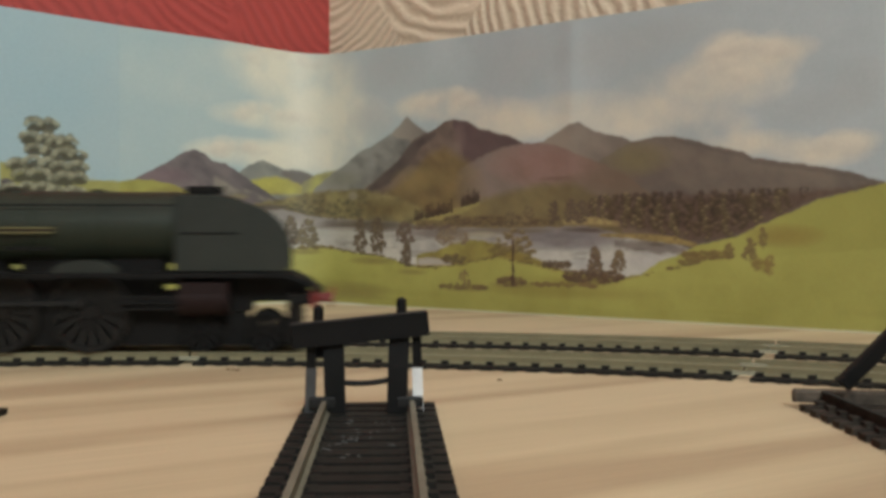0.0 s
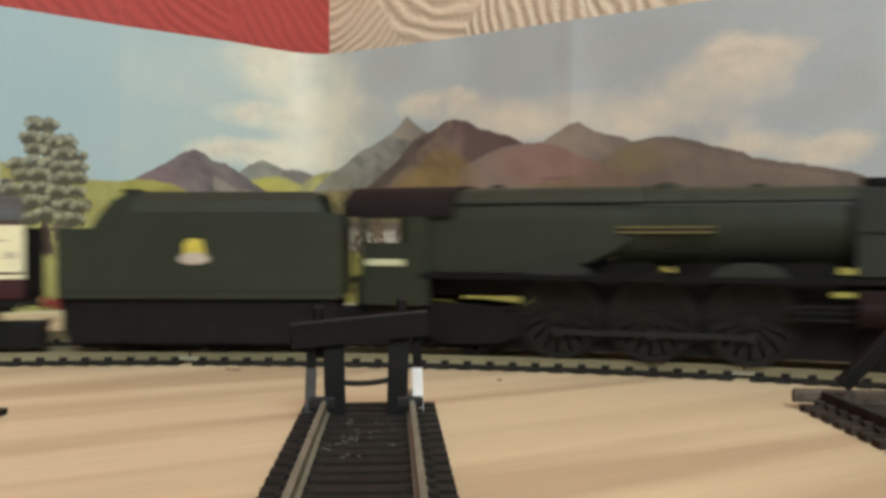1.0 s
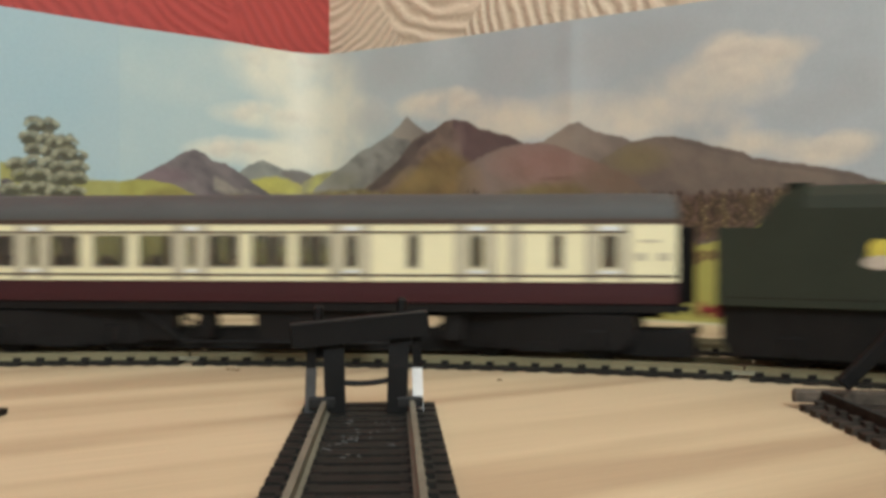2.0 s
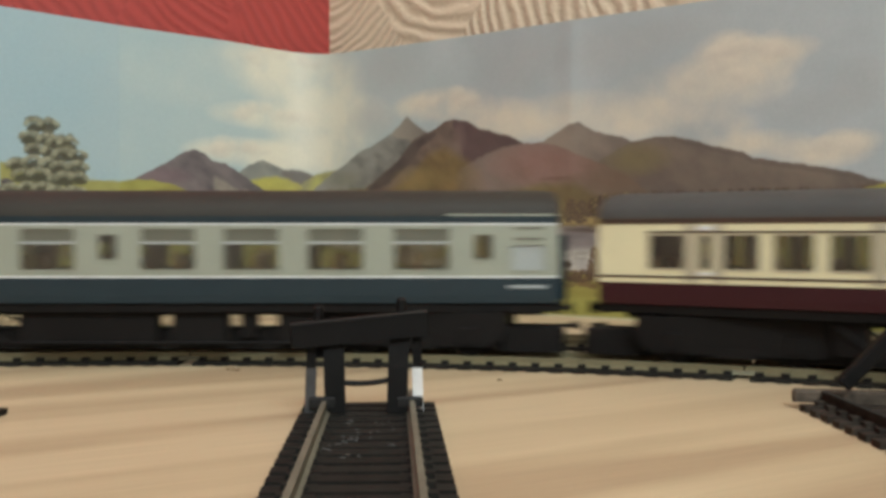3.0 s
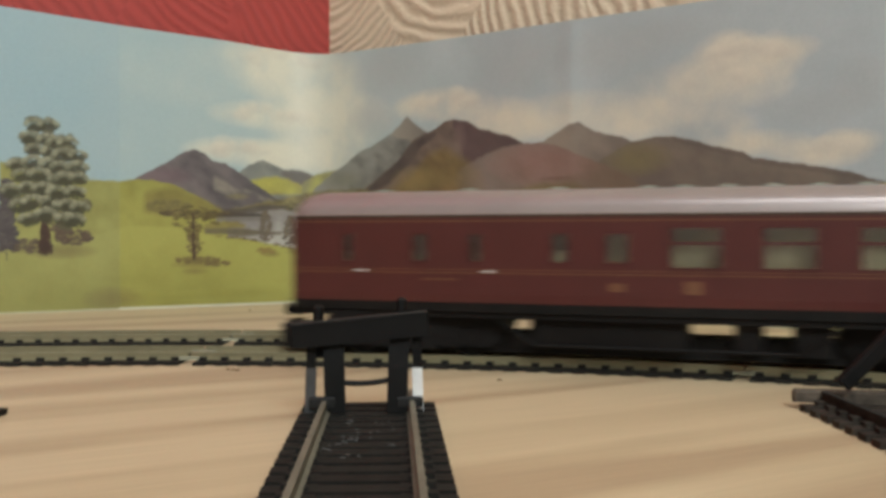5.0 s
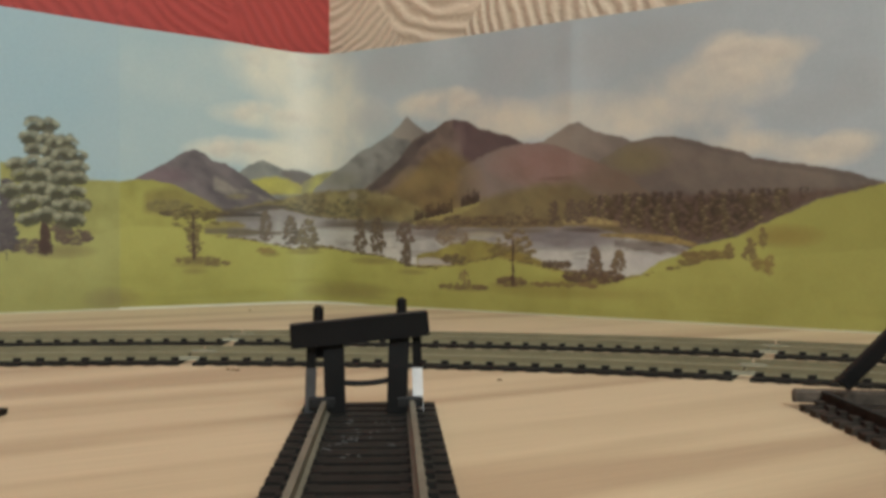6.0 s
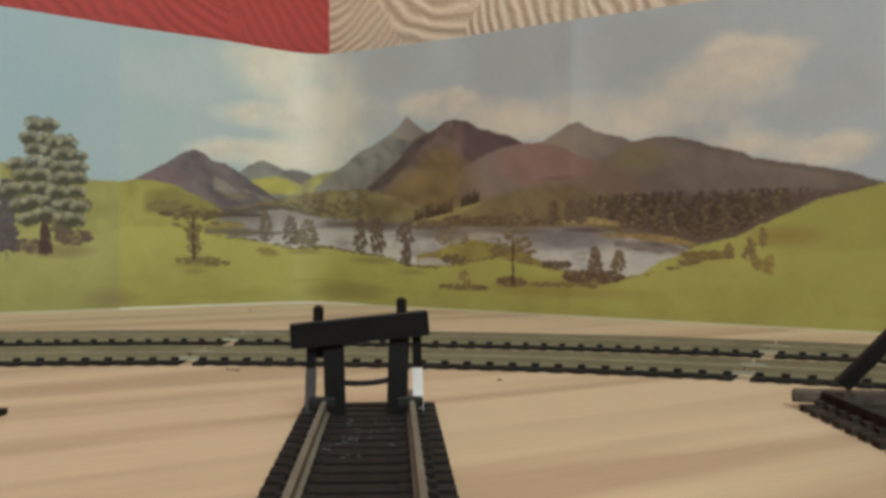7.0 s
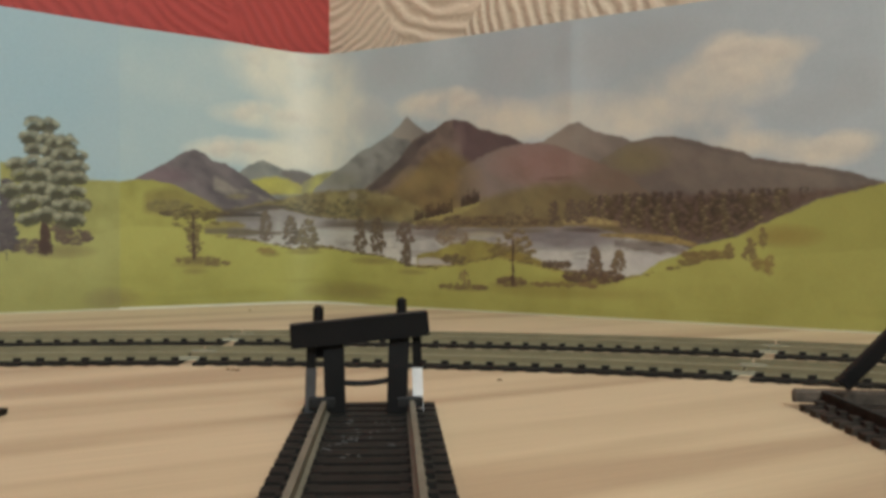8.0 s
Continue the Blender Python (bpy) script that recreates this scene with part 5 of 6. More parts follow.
def blue_grey_coach():
    ob = tagged(new("passenger_coach"), "blue and pale grey model corridor coach with brown-grey roof", "coach")
    half, wide = 131.5, 17.0
    big = [(-117.4, -99.2), (-91.6, -73.2), (-65.1, -46.7), (-39.2, -20.8), (-1.2, 17.2), (25, 43.6), (51.5, 70.2), (78.7, 97.4)]
    small = [(-129.2, -123.2), (-14.6, -7.4), (104, 111)]
    blank = (116, 127.6)
    holes = [(a, b, 24.2, 38.5) for a, b in big] + [(a, b, 27.5, 36.6) for a, b in small] + [(*blank, 24.2, 33.4)]
    coach_shell(ob, half, wide, 14.3, 22.6, 39.6, BLUE, PALE_GREY, holes, BLUE)
    for s in (-1, 1):
        for a, b in big:
            window(ob, s, wide, a, b, 24.2, 38.5, PALE_GREY, 33.4, WHITE_LINE, VENT_GREY)
        for a, b in small:
            window(ob, s, wide, a, b, 27.5, 36.6, PALE_GREY)
        window(ob, s, wide, *blank, 24.2, 33.4, PALE_GREY, pane_mat=PANE_GREY)
    strip(ob, "white_line", WHITE_LINE, wide, -half + 0.3, half - 0.3, 22.3, 22.9)
    strip(ob, "white_line", WHITE_LINE, wide, -half + 0.3, half - 0.3, 39.0, 39.6)
    for a, b in big:
        strip(ob, "window_bar", PANE_GREY, wide + 0.2, a + 0.5, b - 0.5, 33.0, 33.8)
    strip(ob, "door_vent", VENT_GREY, wide, 117.2, 126.4, 34.2, 35.0)
    strip(ob, "door_vent", VENT_GREY, wide, 117.2, 126.4, 37.6, 38.3)
    near_strip(ob, "number_bar", PANE_GREY, wide, 115.6, 127.6, 19.0, 20.0, label="small white number panel")
    quick("cornice", BLUE, ob, (-half, half, -wide - 0.15, wide + 0.15, 39.6, 41.8))
    strip(ob, "rain_strip", PALE_GREY, wide + 0.1, 96, half - 1, 41.9, 42.5)
    roof_loft(ob, half, 17.0, 41.9, 50.6, BROWN_ROOF, "brown-grey rounded coach roof", 0.06, 0.1)
    underframe(ob, half, 14.0, ((-58, -50, 3), (-41, 3.4, 1.2), (8, 26, 0.8), (30, 35, 3), (42, 57, 1.6)), (-58, 62, 1.4))
    bogie(ob, -88, -1, 88)
    bogie(ob, 88, 1, 88)
    gangway(ob, half, BLUE, 36, 0.3, 0.45)
    seats(ob, half, 25.5, 14.3, SEAT)
    return ob


def crimson_cream_coach():
    ob = tagged(new("passenger_coach"), "crimson and cream model brake coach with mid-grey roof", "coach")
    half, wide = 119.5, 16.6
    wide_w = [(-103.2, -90.8), (-80.6, -69.2), (-65.6, -53.6), (-50.4, -37.8), (-28.2, -16.8), (-13.4, -1.2), (1.6, 13.6)]
    doors = [(-87.4, -83.2), (-34.6, -30.8), (16.4, 21.4), (55.6, 61.0), (96.0, 101.8)]
    slits = [(36.2, 40.6), (80.8, 85.2)]
    holes = [(a, b, 25.4, 36.2) for a, b in wide_w + doors + slits]
    coach_shell(ob, half, wide, 14.8, 21.4, 39.2, CRIMSON, CREAM, holes, BLACK_MATT)
    for s in (-1, 1):
        for a, b in wide_w:
            window(ob, s, wide, a, b, 25.4, 36.2, CREAM_TRIM, t=0.5)
        for a, b in doors + slits:
            window(ob, s, wide, a, b, 25.4, 36.2, CREAM_TRIM, t=0.6)
    for a, b in doors:
        for c, d in ((a - 4.4, a - 0.4), (b + 0.4, b + 3.6)):
            strip(ob, "door_stile", CREAM_TRIM, wide, c, d, 21.8, 39.0, 0.18)
        strip(ob, "door_hinge", WHITE_LINE, wide + 0.1, a - 0.2, b + 0.2, 37.2, 38.6, 0.2)
        strip(ob, "door_handle", WHITE_LINE, wide + 0.1, a - 0.2, b + 0.2, 24.0, 24.9, 0.3, "small bright handle")
    strip(ob, "door_stile", CREAM_TRIM, wide, 67.6, 72.4, 21.8, 39.0, 0.18)
    strip(ob, "waist_line", BROWN_LINE, wide, -half + 16, half - 15, 36.4, 37.0, 0.22)
    strip(ob, "waist_line", BROWN_LINE, wide, -half + 0.5, half - 0.5, 22.9, 23.6, 0.22)
    for lo, hi, a, b in ((28, 30.4, 106.5, 110), (28, 30.4, 113.5, 117), (33.6, 34.4, 108, 114)):
        near_strip(ob, "worn_lettering", CREAM_TRIM, wide, a, b, lo, hi)
    quick("cornice", BROWN_LINE, ob, (-half, half, -wide - 0.2, wide + 0.2, 39.2, 40.8))
    roof_loft(ob, half, 16.8, 40.9, 49.2, GREY_ROOF, "mid-grey rounded coach roof", 0.05, 0.1)
    for u in (-70, 20, 78):
        bm = bmesh.new()
        box(bm, u - 0.4, u + 0.4, -15.5, 15.5, 40.9, 42.2)
        part("roof_rib", bm, GREY_ROOF, ob)
    underframe(ob, half, 14.6, ((-50, -40, 2), (-32, -27, 3), (-13, 24, 1.2), (33, 38, 1.6), (47, 54, 3)), (-50, 52, 1.6))
    bogie(ob, -80, -1, 80)
    bogie(ob, 80, 1, 80)
    gangway(ob, half, BLACK_MATT, 38.5, 0.2, 0.8)
    seats(ob, half, 17.0, 13.4, SEAT)
    return ob


def maroon_coach():
    ob = tagged(new("passenger_coach"), "glossy maroon model brake coach with silvery roof", "coach")
    half, wide = 119.8, 16.8
    big = [(3.2, 18.2), (29, 43.8), (54.6, 72), (79.4, 97)]
    small = [(-101.8, -97.6), (-77.6, -72.0), (-58.6, -54.2), (-32.4, -26.6), (-15.8, -8.4), (107.6, 113.4)]
    holes = [(a, b, 25.8, 38.4) for a, b in big] + [(a, b, 27.2, 36.6) for a, b in small]
    coach_shell(ob, half, wide, 14.9, 24.0, 41.2, MAROON, MAROON, holes, MAROON)
    for s in (-1, 1):
        for a, b in big:
            window(ob, s, wide, a, b, 25.8, 38.4, MAROON, 33.4, t=0.6)
        for a, b in small:
            window(ob, s, wide, a, b, 27.2, 36.6, MAROON, t=0.6)
    strip(ob, "gold_line", GOLD, wide, -half + 0.5, half - 0.5, 23.9, 24.25)
    strip(ob, "gold_line", GOLD, wide, -half + 0.5, half - 0.5, 25.0, 25.25)
    strip(ob, "gold_line", GOLD, wide, -half + 0.5, half - 0.5, 40.0, 40.4)
    for a, b, lo, hi in ((-14.5, -10, 19, 21.5), (7.6, 12.4, 18.6, 22.4), (70, 77, 21, 22), (108.6, 113, 19, 21), (-74, -62, 21.8, 22.3)):
        near_strip(ob, "gold_emblem", GOLD, wide, a, b, lo, hi, label="small faded gold lettering panel")
    for u in (-95, -52, 108):
        near_strip(ob, "door_handle", GLINT_AND_STEEL, wide, u - 1.9, u + 1.9, 24.4, 24.8, 0.4, "thin bright door handle")
    quick("cornice", BROWN_LINE, ob, (-half, half, -wide - 0.1, wide + 0.1, 41.2, 42.2))
    roof_loft(ob, half, 16.9, 42.3, 50.3, MAROON_ROOF, "silvery maroon rounded coach roof", 0.3, 0.1)
    for u in (-94, -64, -34, -6, 5, 18, 31, 44, 57, 71, 85, 98):
        bm = bmesh.new()
        loft(bm, [[(u + dx * k, dy * k, z) for dx, dy in ((-2.0, -1.6), (2.0, -1.6), (2.0, 1.6), (-2.0, 1.6))] for k, z in ((1, 49.6), (1, 50.7), (0.8, 51.0))])
        part("roof_vent", bm, PALE_GREY, ob, "pale worn roof ventilator")
    quick("corridor_wall", INNER, ob, (-20, 116, -7.0, -6.4, 16.2, 41.0), label="pale tan corridor partition behind the windows")
    quick("lower_skirt", BLACK_MATT, ob, (-half, half, -16.6, -15.4, 12.0, 14.9), (-half, half, 15.4, 16.6, 12.0, 14.9))
    underframe(ob, half, 12.6, ((-40, 8, 2.4), (21, 29, 1.2), (37, 48, 1.2)), (-52, 52, 2.0))
    bogie(ob, -80, -1, 80)
    bogie(ob, 80, 1, 80)
    gangway(ob, half, BLACK_MATT, 40, 0.25, 0.25)
    seats(ob, half, 25.0, 15.4, INNER)
    return ob


def tube(bm, u0, u1, zc, r, r2=None, sides=32, squash=1.0):
    rings = []
    for u, rad in ((u0, r), (u1, r if r2 is None else r2)):
        rings.append([(u, rad * squash * math.cos(2 * math.pi * i / sides), zc + rad * math.sin(2 * math.pi * i / sides)) for i in range(sides)])
    loft(bm, rings)


def locomotive():
    ob = tagged(new("steam_locomotive"), "dark green model express steam locomotive with smoke deflectors", "locomotive")
    # boiler, firebox and smokebox
    bm = bmesh.new()
    tube(bm, -22, 48, 38.3, 12.4, 12.0)
    part("boiler", bm, GREEN, ob, "dark green boiler with a faint band", smooth=True)
    for u in (-20, 2, 24, 46):
        bm = bmesh.new()
        tube(bm, u - 0.5, u + 0.5, 38.3, 12.5 - 0.003 * (u + 22))
        part("boiler_band", bm, GREEN_DARK, ob, smooth=True)
    bm = bmesh.new()
    rings = []
    for u, k, low in ((-88, 1.0, 24), (-50, 1.0, 24), (-36, 0.98, 25), (-28, 0.955, 27.5), (-20, 0.92, 31.5), (-12, 0.87, 36)):
        prof = [(-14.2 * k, low), (-14.4 * k, 40), (-13.2 * k, 45.5), (-9.5 * k, 49.6), (-4, 51), (4, 51), (9.5 * k, 49.6), (13.2 * k, 45.5), (14.4 * k, 40), (14.2 * k, low)]
        rings.append([(u, y, z) for y, z in prof])
    loft(bm, rings)
    part("firebox", bm, GREEN, ob, smooth=True)
    for s in (-1, 1):
        bm = bmesh.new()
        rod(bm, (-84, s * 13.6, 45.6), (66, s * 12.1, 45.6), 0.4, 6)
        part("handrail", bm, BLACK_MATT, ob)
    bm = bmesh.new()
    rings = []
    for u, top, k in ((48, 50.0, 1), (60, 50.0, 1), (66, 48.4, 1), (71, 46.2, 0.99), (75.5, 43.2, 0.97), (78.5, 40.0, 0.94), (80.5, 37.0, 0.86)):
        rings.append([(u, 12.4 * k * math.cos(2 * math.pi * i / 32), min(37.6 + 12.4 * k * math.sin(2 * math.pi * i / 32), top)) for i in range(32)])
    loft(bm, rings)
    part("smokebox", bm, SMOKEBOX, ob, smooth=True)
    bm = bmesh.new()
    tube(bm, 80.4, 82.0, 31.0, 6.0, 4.8)
    box(bm, 81.8, 82.8, -0.6, 0.6, 28, 34)
    part("smokebox_door", bm, SMOKEBOX, ob, smooth=True)
    for s in (-1, 1):
        bm = bmesh.new()
        shape = [(47.6, 24.2), (83.8, 24.2), (84, 31), (82.8, 36), (80.5, 40), (77, 43.2), (72.5, 45.8), (67, 47.6), (60, 48.5), (47.6, 48.8)]
        loft(bm, [[(u, y, z) for u, z in shape] for y in (s * 14.9, s * 15.7)])
        part("smoke_deflector", bm, SMOKEBOX, ob, "tall dark smoke deflector plate")
        bm = bmesh.new()
        rod(bm, (49, s * 15.9, 36.5), (68, s * 15.9, 36.5), 0.3, 6)
        part("deflector_rail", bm, BLACK_MATT, ob)
    bm = bmesh.new()
    for z0, z1, k in ((48, 50.4, 0.92), (50.4, 52.3, 1.0)):
        loft(bm, [[(55.2 + 6.4 * k * math.cos(2 * math.pi * i / 20), 3.6 * k * math.sin(2 * math.pi * i / 20), z) for i in range(20)] for z in (z0, z1)])
    part("chimney", bm, BLACK_MATT, ob)
    for u, r, h in ((-7, 4.2, 51.9), (20, 2.6, 51.3), (-62, 3, 52.2)):
        bm = bmesh.new()
        loft(bm, [[(u + r * k * math.cos(2 * math.pi * i / 16), r * k * math.sin(2 * math.pi * i / 16), z) for i in range(16)] for k, z in ((1.25, 49), (1, 50.6), (0.6, h))])
        part("dome", bm, GREEN_DARK, ob, smooth=True)
    # cab
    for s in (-1, 1):
        y0, y1 = sorted((s * 15.4, s * 16.2))
        bm = bmesh.new()
        side_with_openings(bm, -104, -80, 13.2, 42.2, [(-101.6, -88.4, 33.4, 41.2)], y0, y1)
        part("cab_side", bm, GREEN, ob)
        quick("number_plate", PLATE_WHITE, ob, (-102, -88.4, *sorted((s * 16.15, s * 16.4)), 25.9, 28.0), label="pale number panel")
        quick("cab_handrail", GREEN_DARK, ob, (-105.4, -104.8, *sorted((s * 15.6, s * 16.2)), 18, 33))
    quick("cab_front", GREEN_DARK, ob, (-82, -80.6, -15.3, 15.3, 23, 42))
    quick("cab_floor", BLACK_MATT, ob, (-108, -80, -14, 14, 20, 22))
    bm = bmesh.new()
    prof = [(16.4 * math.cos(math.pi * i / 14), 41.8 + 10.2 * math.sin(math.pi * i / 14) ** 0.8) for i in range(15)]
    loft(bm, [[(u, y, z) for y, z in prof] for u in (-111, -72)])
    part("cab_roof", bm, CAB_ROOF, ob, "brown-black rounded cab roof", smooth=True)
    # running plate, splashers, front end
    for s in (-1, 1):
        y0, y1 = sorted((s * 9.9, s * 16.6))
        bm = bmesh.new()
        loft(bm, [[(u, y, z) for u, z in ((-83, 22.0), (84, 22.0), (90, 19.4), (95, 16.2), (95, 17.4), (90.4, 20.8), (84.4, 23.7), (-83, 23.7))] for y in (y0, y1)])
        part("running_plate", bm, BLACK, ob)
        for u in (-38, 19):
            bm = bmesh.new()
            arc = [(u + 10.5 * math.cos(math.pi * i / 14), 23.4 + 4.4 * math.sin(math.pi * i / 14)) for i in range(15)]
            loft(bm, [[(a, y, z) for a, z in arc] for y in sorted((s * 10, s * 16.0))])
            part("splasher", bm, SMOKEBOX, ob, smooth=True)
        plate = quick("name_plate", DARK_RED, ob, (-19.8, 9.0, *sorted((s * 12.9, s * 13.6)), 36.4, 38.4), label="thin dark name plate edged in brass")
        quick("plate_edge", BRASS, plate, (-19.8, 9.0, *sorted((s * 13.55, s * 13.8)), 37.85, 38.45))
        quick("plate_edge", BRASS, plate, (-19.8, 9.0, *sorted((s * 13.55, s * 13.8)), 36.35, 36.95))
        quick("ejector_pipe", BLACK_MATT, ob, (-6, 8, *sorted((s * 13.2, s * 14)), 31.0, 32.0))
        bm = bmesh.new()
        tube(bm, 48.5, 64.5, 15.0, 5.6, squash=0.9)
        for v in bm.verts:
            v.co.y += s * 12.2
        part("cylinder", bm, DARK_RED, ob, "dark maroon cylinder casing", smooth=True)
        quick("cylinder_cover", DARK_RED, ob, (48.5, 64.5, *sorted((s * 8, s * 17)), 15, 20.4))
        bm = bmesh.new()
        rod(bm, (30, s * 13, 13.6), (49, s * 13, 13.6), 0.6, 6)
        box(bm, 31, 48, *sorted((s * 12, s * 14)), 15.0, 16.0)
        box(bm, 31, 48, *sorted((s * 12, s * 14)), 11.4, 12.2)
        part("slide_bar", bm, BLACK_MATT, ob)
        bm = bmesh.new()
        rod(bm, (93, s * 11, 14.6), (98, s * 11, 14.6), 1.0, 10)
        rod(bm, (97.4, s * 11, 14.6), (98.4, s * 11, 14.6), 2.8, 16)
        part("buffer", bm, RED_PAINT, ob, "red buffer with round head")
        bm = bmesh.new()
        loft(bm, [[(u, y, z) for u, z in ((-82, 14.0), (-72, 14.2), (-60, 13.2), (-52, 11.0), (-50, 4.5), (-58, 1.4), (-78, 0.8), (-84, 4.5))] for y in sorted((s * 10.6, s * 11.8))])
        part("trailing_frame", bm, BLACK_MATT, ob)
    for plate in ((-46, 41, -6, 6, -0.6, 22), (47.5, 66, -6, 6, 4, 22), (66, 71.6, -6, 6, 10.4, 22), (71.6, 90, -6, 6, 13.7, 22), (47.6, 69.6, -5.5, 5.5, -1.2, 9.6), (69.6, 84, -5.5, 5.5, -1.2, 5.0), (41, 47.5, -6, 6, -0.6, 17.2), (41, 47.5, -6, 6, 19.4, 22), (-83, -49, -6, 6, 16.2, 22), (-100, -46, -5, 5, 19, 22), (-50, -9.5, -6, 6, 22, 28), (-3.5, 42.5, -6, 6, 22, 28), (48, 80, -6, 6, 22, 28)):
        quick("frame_plate", BLACK_MATT, ob, plate)
    quick("buffer_beam", RED_PAINT, ob, (91.5, 93.2, -15, 15, 11.6, 18.0))
    quick("front_platform", BLACK_MATT, ob, (84, 92, -14.5, 14.5, 13, 16.4))
    quick("drag_box", BLACK_MATT, ob, (-108, -84, -13, 13, 0.2, 13.2))
    quick("cab_doorway_plate", BLACK_MATT, ob, (-107.6, -104.2, -13, 13, 13.3, 22.6))
    quick("ash_pan", BLACK_MATT, ob, (-83, -49, -7, 7, -1.0, 12.2))
    quick("guard_iron", BLACK_MATT, ob, (83.4, 88.2, -13, 13, 0.4, 13.2))
    for u in (-39, -10, 19):
        wheelset(ob, u, 13.2, SPIN, 7.0, steel=True)
    wheelset(ob, -67, 8.0, SPIN, 7.0)
    wheelset(ob, 55.5, 6.4, SPIN, 7.0)
    wheelset(ob, 76, 6.4, SPIN, 7.0)
    rods = []
    for s in (-1, 1):
        bm = bmesh.new()
        soft_box(bm, -40.5, 20.5, *sorted((s * 10.0, s * 10.9)), -0.9, 0.9, 0.3)
        for u in (-39, -10, 19):
            rod(bm, (u, s * 9.4, 0), (u, s * 11.3, 0), 1.7, 10)
        rods.append((part("coupling_rod", bm, ROD_GREY, ob, "grey steel coupling rod", mpose(0, 0, RAIL_Z + 13.2)), s))
    return ob, rods


def tender():
    ob = tagged(new("tender"), "dark green model tender with a gold crest, coupled behind the locomotive", "tender")
    for s in (-1, 1):
        bm = bmesh.new()
        shape = [(-44.2, 15.4), (47.4, 15.4), (47.4, 41.5), (42, 43.4), (-22, 43.4), (-29, 41), (-33.4, 38), (-44.2, 38)]
        loft(bm, [[(u, y, z) for u, z in shape] for y in sorted((s * 15.6, s * 16.6))])
        part("tender_side", bm, GREEN, ob)
        bm = bmesh.new()
        loft(bm, [[(-21, s * 16.5, 43.4), (41.5, s * 16.5, 43.4), (41.5, s * 15.5, 43.4), (-21, s * 15.5, 43.4)], [(-21, s * 15.2, 47.0), (40.5, s * 15.2, 47.0), (40.5, s * 14.4, 47.0), (-21, s * 14.4, 47.0)], [(-19, s * 11.6, 50.0), (39.5, s * 11.6, 50.0), (39.5, s * 11, 49.6), (-19, s * 11, 49.6)]])
        part("coal_plate", bm, GREEN, ob)
        bm = bmesh.new()
        loft(bm, [[(u, y, z) for u, z in ((-34, 38), (-31, 42.5), (-27, 47), (-21, 50), (-20, 50), (-20, 38))] for y in sorted((s * 13, s * 15.5))])
        part("rear_plate", bm, GREEN, ob)
        y0, y1 = sorted((s * 16.5, s * 16.8))
        bm = bmesh.new()
        loft(bm, [[(u, y, z) for u, z in ((-3.4, 29.8), (3.6, 29.8), (3.0, 32), (2.6, 34.4), (-1.8, 34.9), (-3.2, 33))] for y in (y0, y1)])
        part("crest", bm, YELLOW, ob, "yellow upper half of a crest")
        bm = bmesh.new()
        loft(bm, [[(5.0 * math.cos(2 * math.pi * i / 18), y, 28.3 + 2.0 * math.sin(2 * math.pi * i / 18)) for i in range(18)] for y in (y0 + (0.05 if s > 0 else -0.05), y1 + (0.05 if s > 0 else -0.05))])
        part("crest_scroll", bm, CREST_WHITE, ob, "pale oval scroll of a crest")
        quick("lining", DARK_RED, ob, (-43, 46, *sorted((s * 16.55, s * 16.7)), 17.6, 17.9))
        bm = bmesh.new()
        loft(bm, [[(u, y, z) for u, z in ((-44, 15), (46, 15), (46, 5), (43, 0.6), (-41, 0.6), (-44, 5))] for y in sorted((s * 12.6, s * 14))])
        for u in (-24, 6, 35):
            soft_box(bm, u - 3, u + 3, *sorted((s * 12.2, s * 14.6)), RAIL_Z + 4.2, RAIL_Z + 9.5, 0.5)
        part("tender_frame", bm, BLACK_MATT, ob)
    quick("tank", GREEN_DARK, ob, (-44.2, 46, -15.5, 15.5, 15, 38))
    quick("rear_wall", GREEN, ob, (-45, -44.3, -16.4, 16.4, 15.4, 38))
    bm = bmesh.new()
    for i in range(120):
        u, y, r = random.uniform(-17, 38), random.uniform(-11, 11), random.uniform(1.2, 2.4)
        m = Matrix.Translation((u, y, 41.0 + random.uniform(0, 3.0))) @ Euler([random.uniform(0, 3) for _ in range(3)]).to_matrix().to_4x4()
        soft_box(bm, -r, r, -r * 0.8, r * 0.8, -r * 0.7, r * 0.7, 0.5, m)
    box(bm, -18, 40, -14, 14, 38.2, 42)
    tagged(part("coal_load", bm, COAL, ob, "heap of black coal"), kind="stuff")
    bm = bmesh.new()
    rod(bm, (-25, 0, 38), (-25, 0, 50.6), 3.4, 16)
    rod(bm, (-25, 0, 50.4), (-25, 0, 51.2), 3.8, 16)
    part("water_filler", bm, GREEN_DARK, ob)
    quick("drawbar", BLACK_MATT, ob, (44, 58, -4, 4, 3, 12))
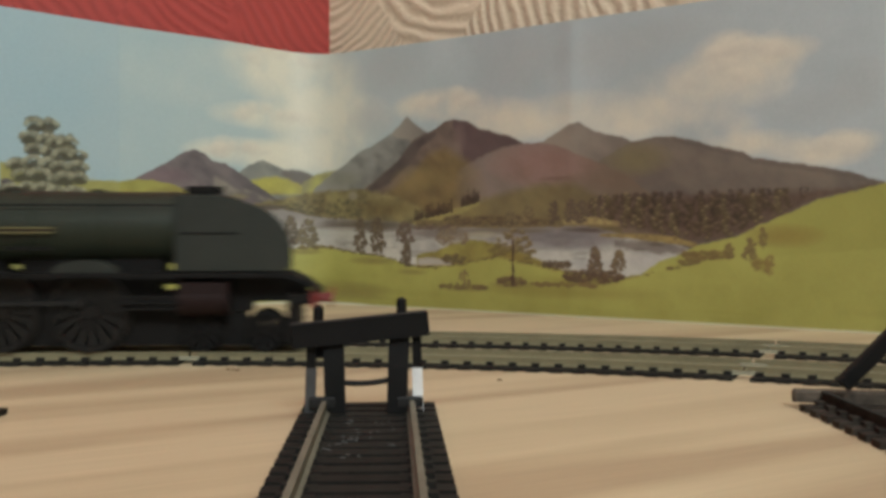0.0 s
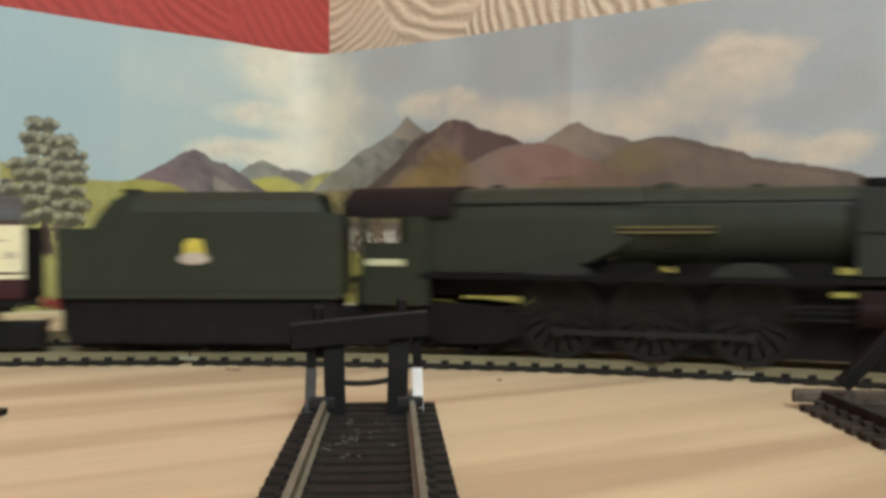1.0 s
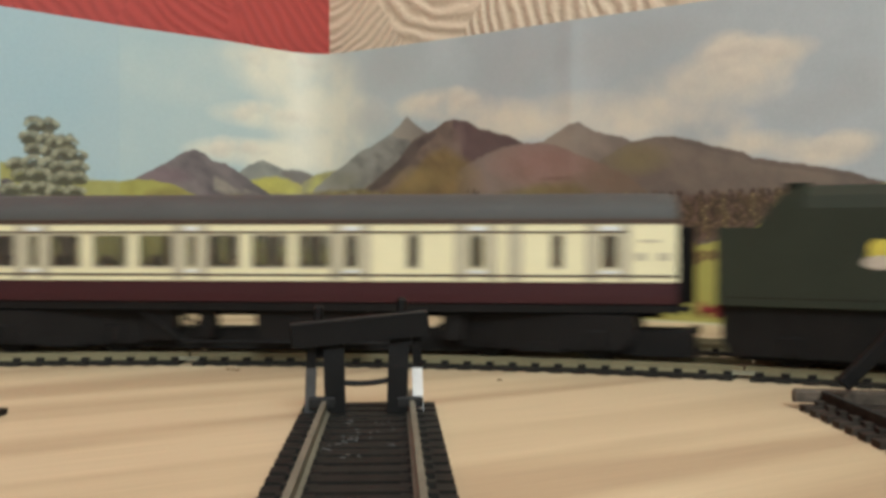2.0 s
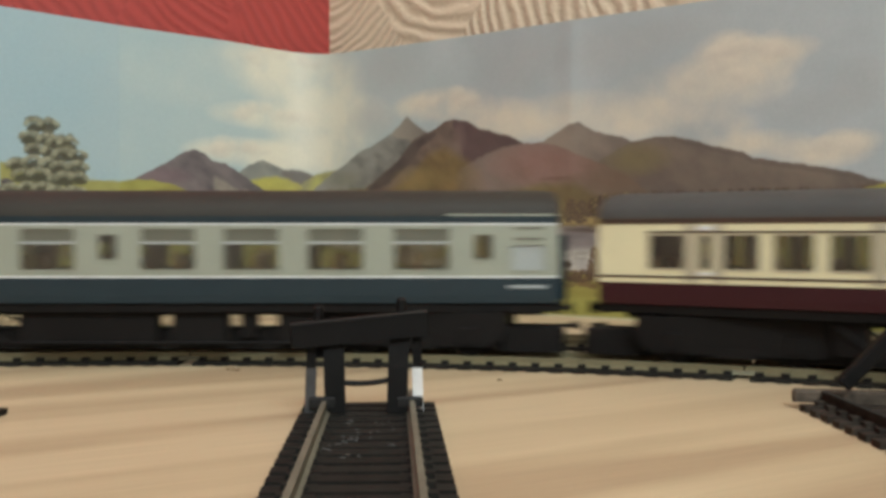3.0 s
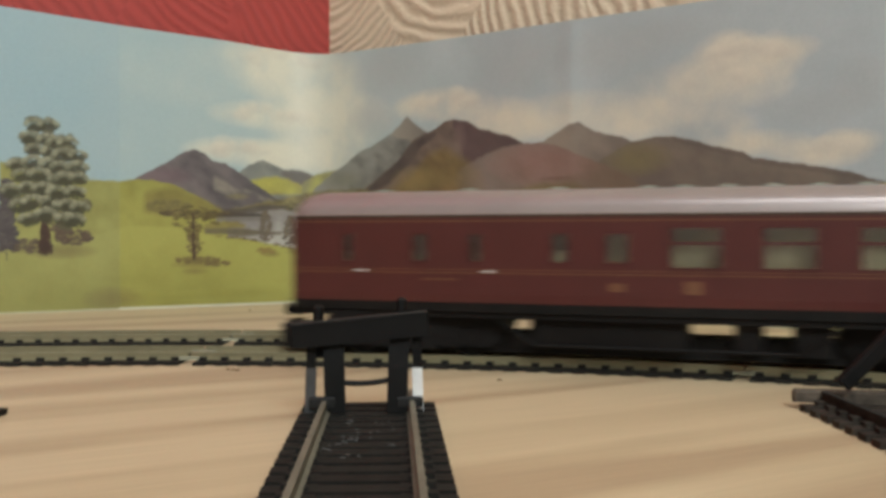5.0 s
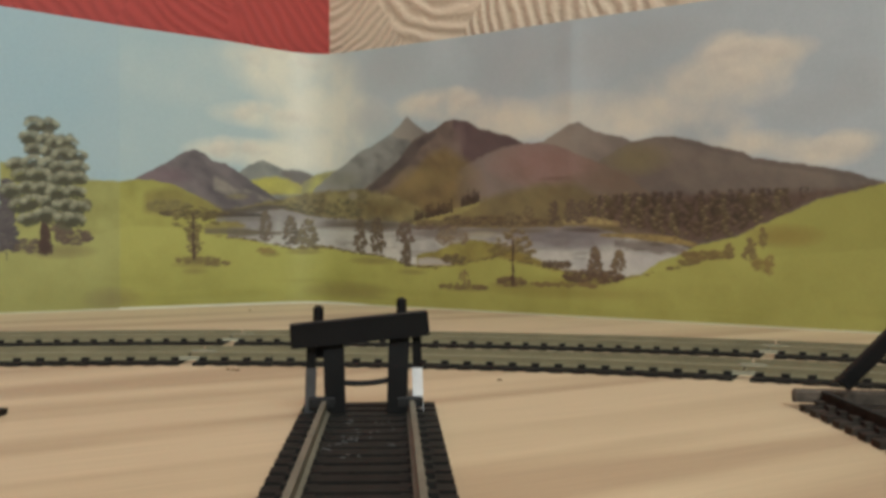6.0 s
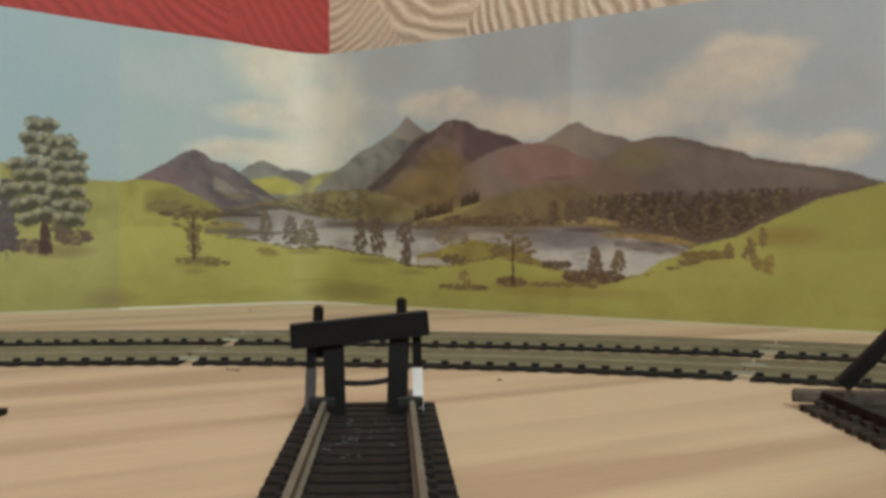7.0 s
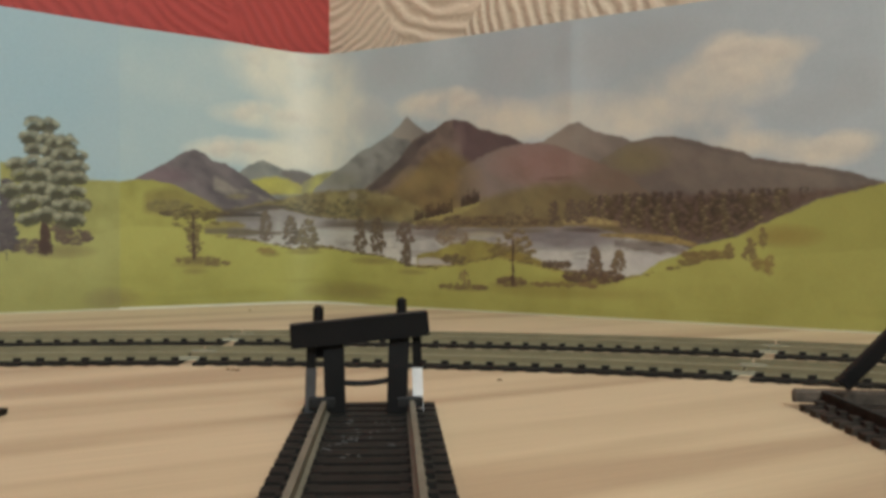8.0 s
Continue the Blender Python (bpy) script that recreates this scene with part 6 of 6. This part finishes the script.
    quick("brake_gear", BLACK_MATT, ob, (-42, 45, -6, 6, -1.4, 9))
    bm = bmesh.new()
    box(bm, -46.6, -45.1, -15, 15, 11.4, 15.2)
    for y in (-11, 11):
        rod(bm, (-46, y, 13.4), (-50.5, y, 13.4), 0.9, 8)
        rod(bm, (-50, y, 13.4), (-50.9, y, 13.4), 2.4, 14)
    part("buffer_beam", bm, RED_PAINT, ob)
    for u in (-24, 6, 35):
        wheelset(ob, u, 8.2, SPIN, 7.0)
    return ob


LOCO, RODS = locomotive()
TENDER = tender()
CRIMSON_COACH = crimson_cream_coach()
BLUE_COACH = blue_grey_coach()
MAROON_COACH = maroon_coach()


# ---- movement ----
def train_angle(t):
    """Degrees round the curve reached by the blue and grey coach."""
    return float(np.interp(t, (0, 0.5, 1.0, 1.5, 2.8, 3.0, 3.5, 4.0, 4.5, 5.8, 8.0), (-81.6, -68.6, -54.7, -41.5, -5.9, -0.4, 13.15, 27.35, 41.0, 76.8, 137.2)))


def on_curve(angle, half):
    r = math.sqrt(R_NEAR ** 2 - (half * STOCK) ** 2)
    x, y = on_arc(r, angle)
    return pose(x * MM, y * MM, STOCK_Z * MM, 0, 0, -angle)


def motions():
    steps = [i / 10 for i in range(81)]
    for thing, offset, half in ((LOCO, 76.1, 55), (TENDER, 56.2, 40), (CRIMSON_COACH, 33.6, 80), (BLUE_COACH, 0.0, 88), (MAROON_COACH, -34.15, 80)):
        walk(thing, [(t, on_curve(train_angle(t) + offset, half)) for t in steps])
    fine = [i / 30 for i in range(241)]
    run = [radians(train_angle(t) - train_angle(0)) * R_NEAR / STOCK for t in fine]
    for wheel, x, z, r in SPIN:
        walk(wheel, [(t, mpose(x, 0, z, 0, math.degrees(d / r), 0)) for t, d in zip(fine, run)])
    for bar, side in RODS:
        walk(bar, [(t, mpose(4.6 * math.sin(d / 13.2 + side * 0.785), 0, RAIL_Z + 13.2 + 4.6 * math.cos(d / 13.2 + side * 0.785))) for t, d in zip(fine, run)])


motions()
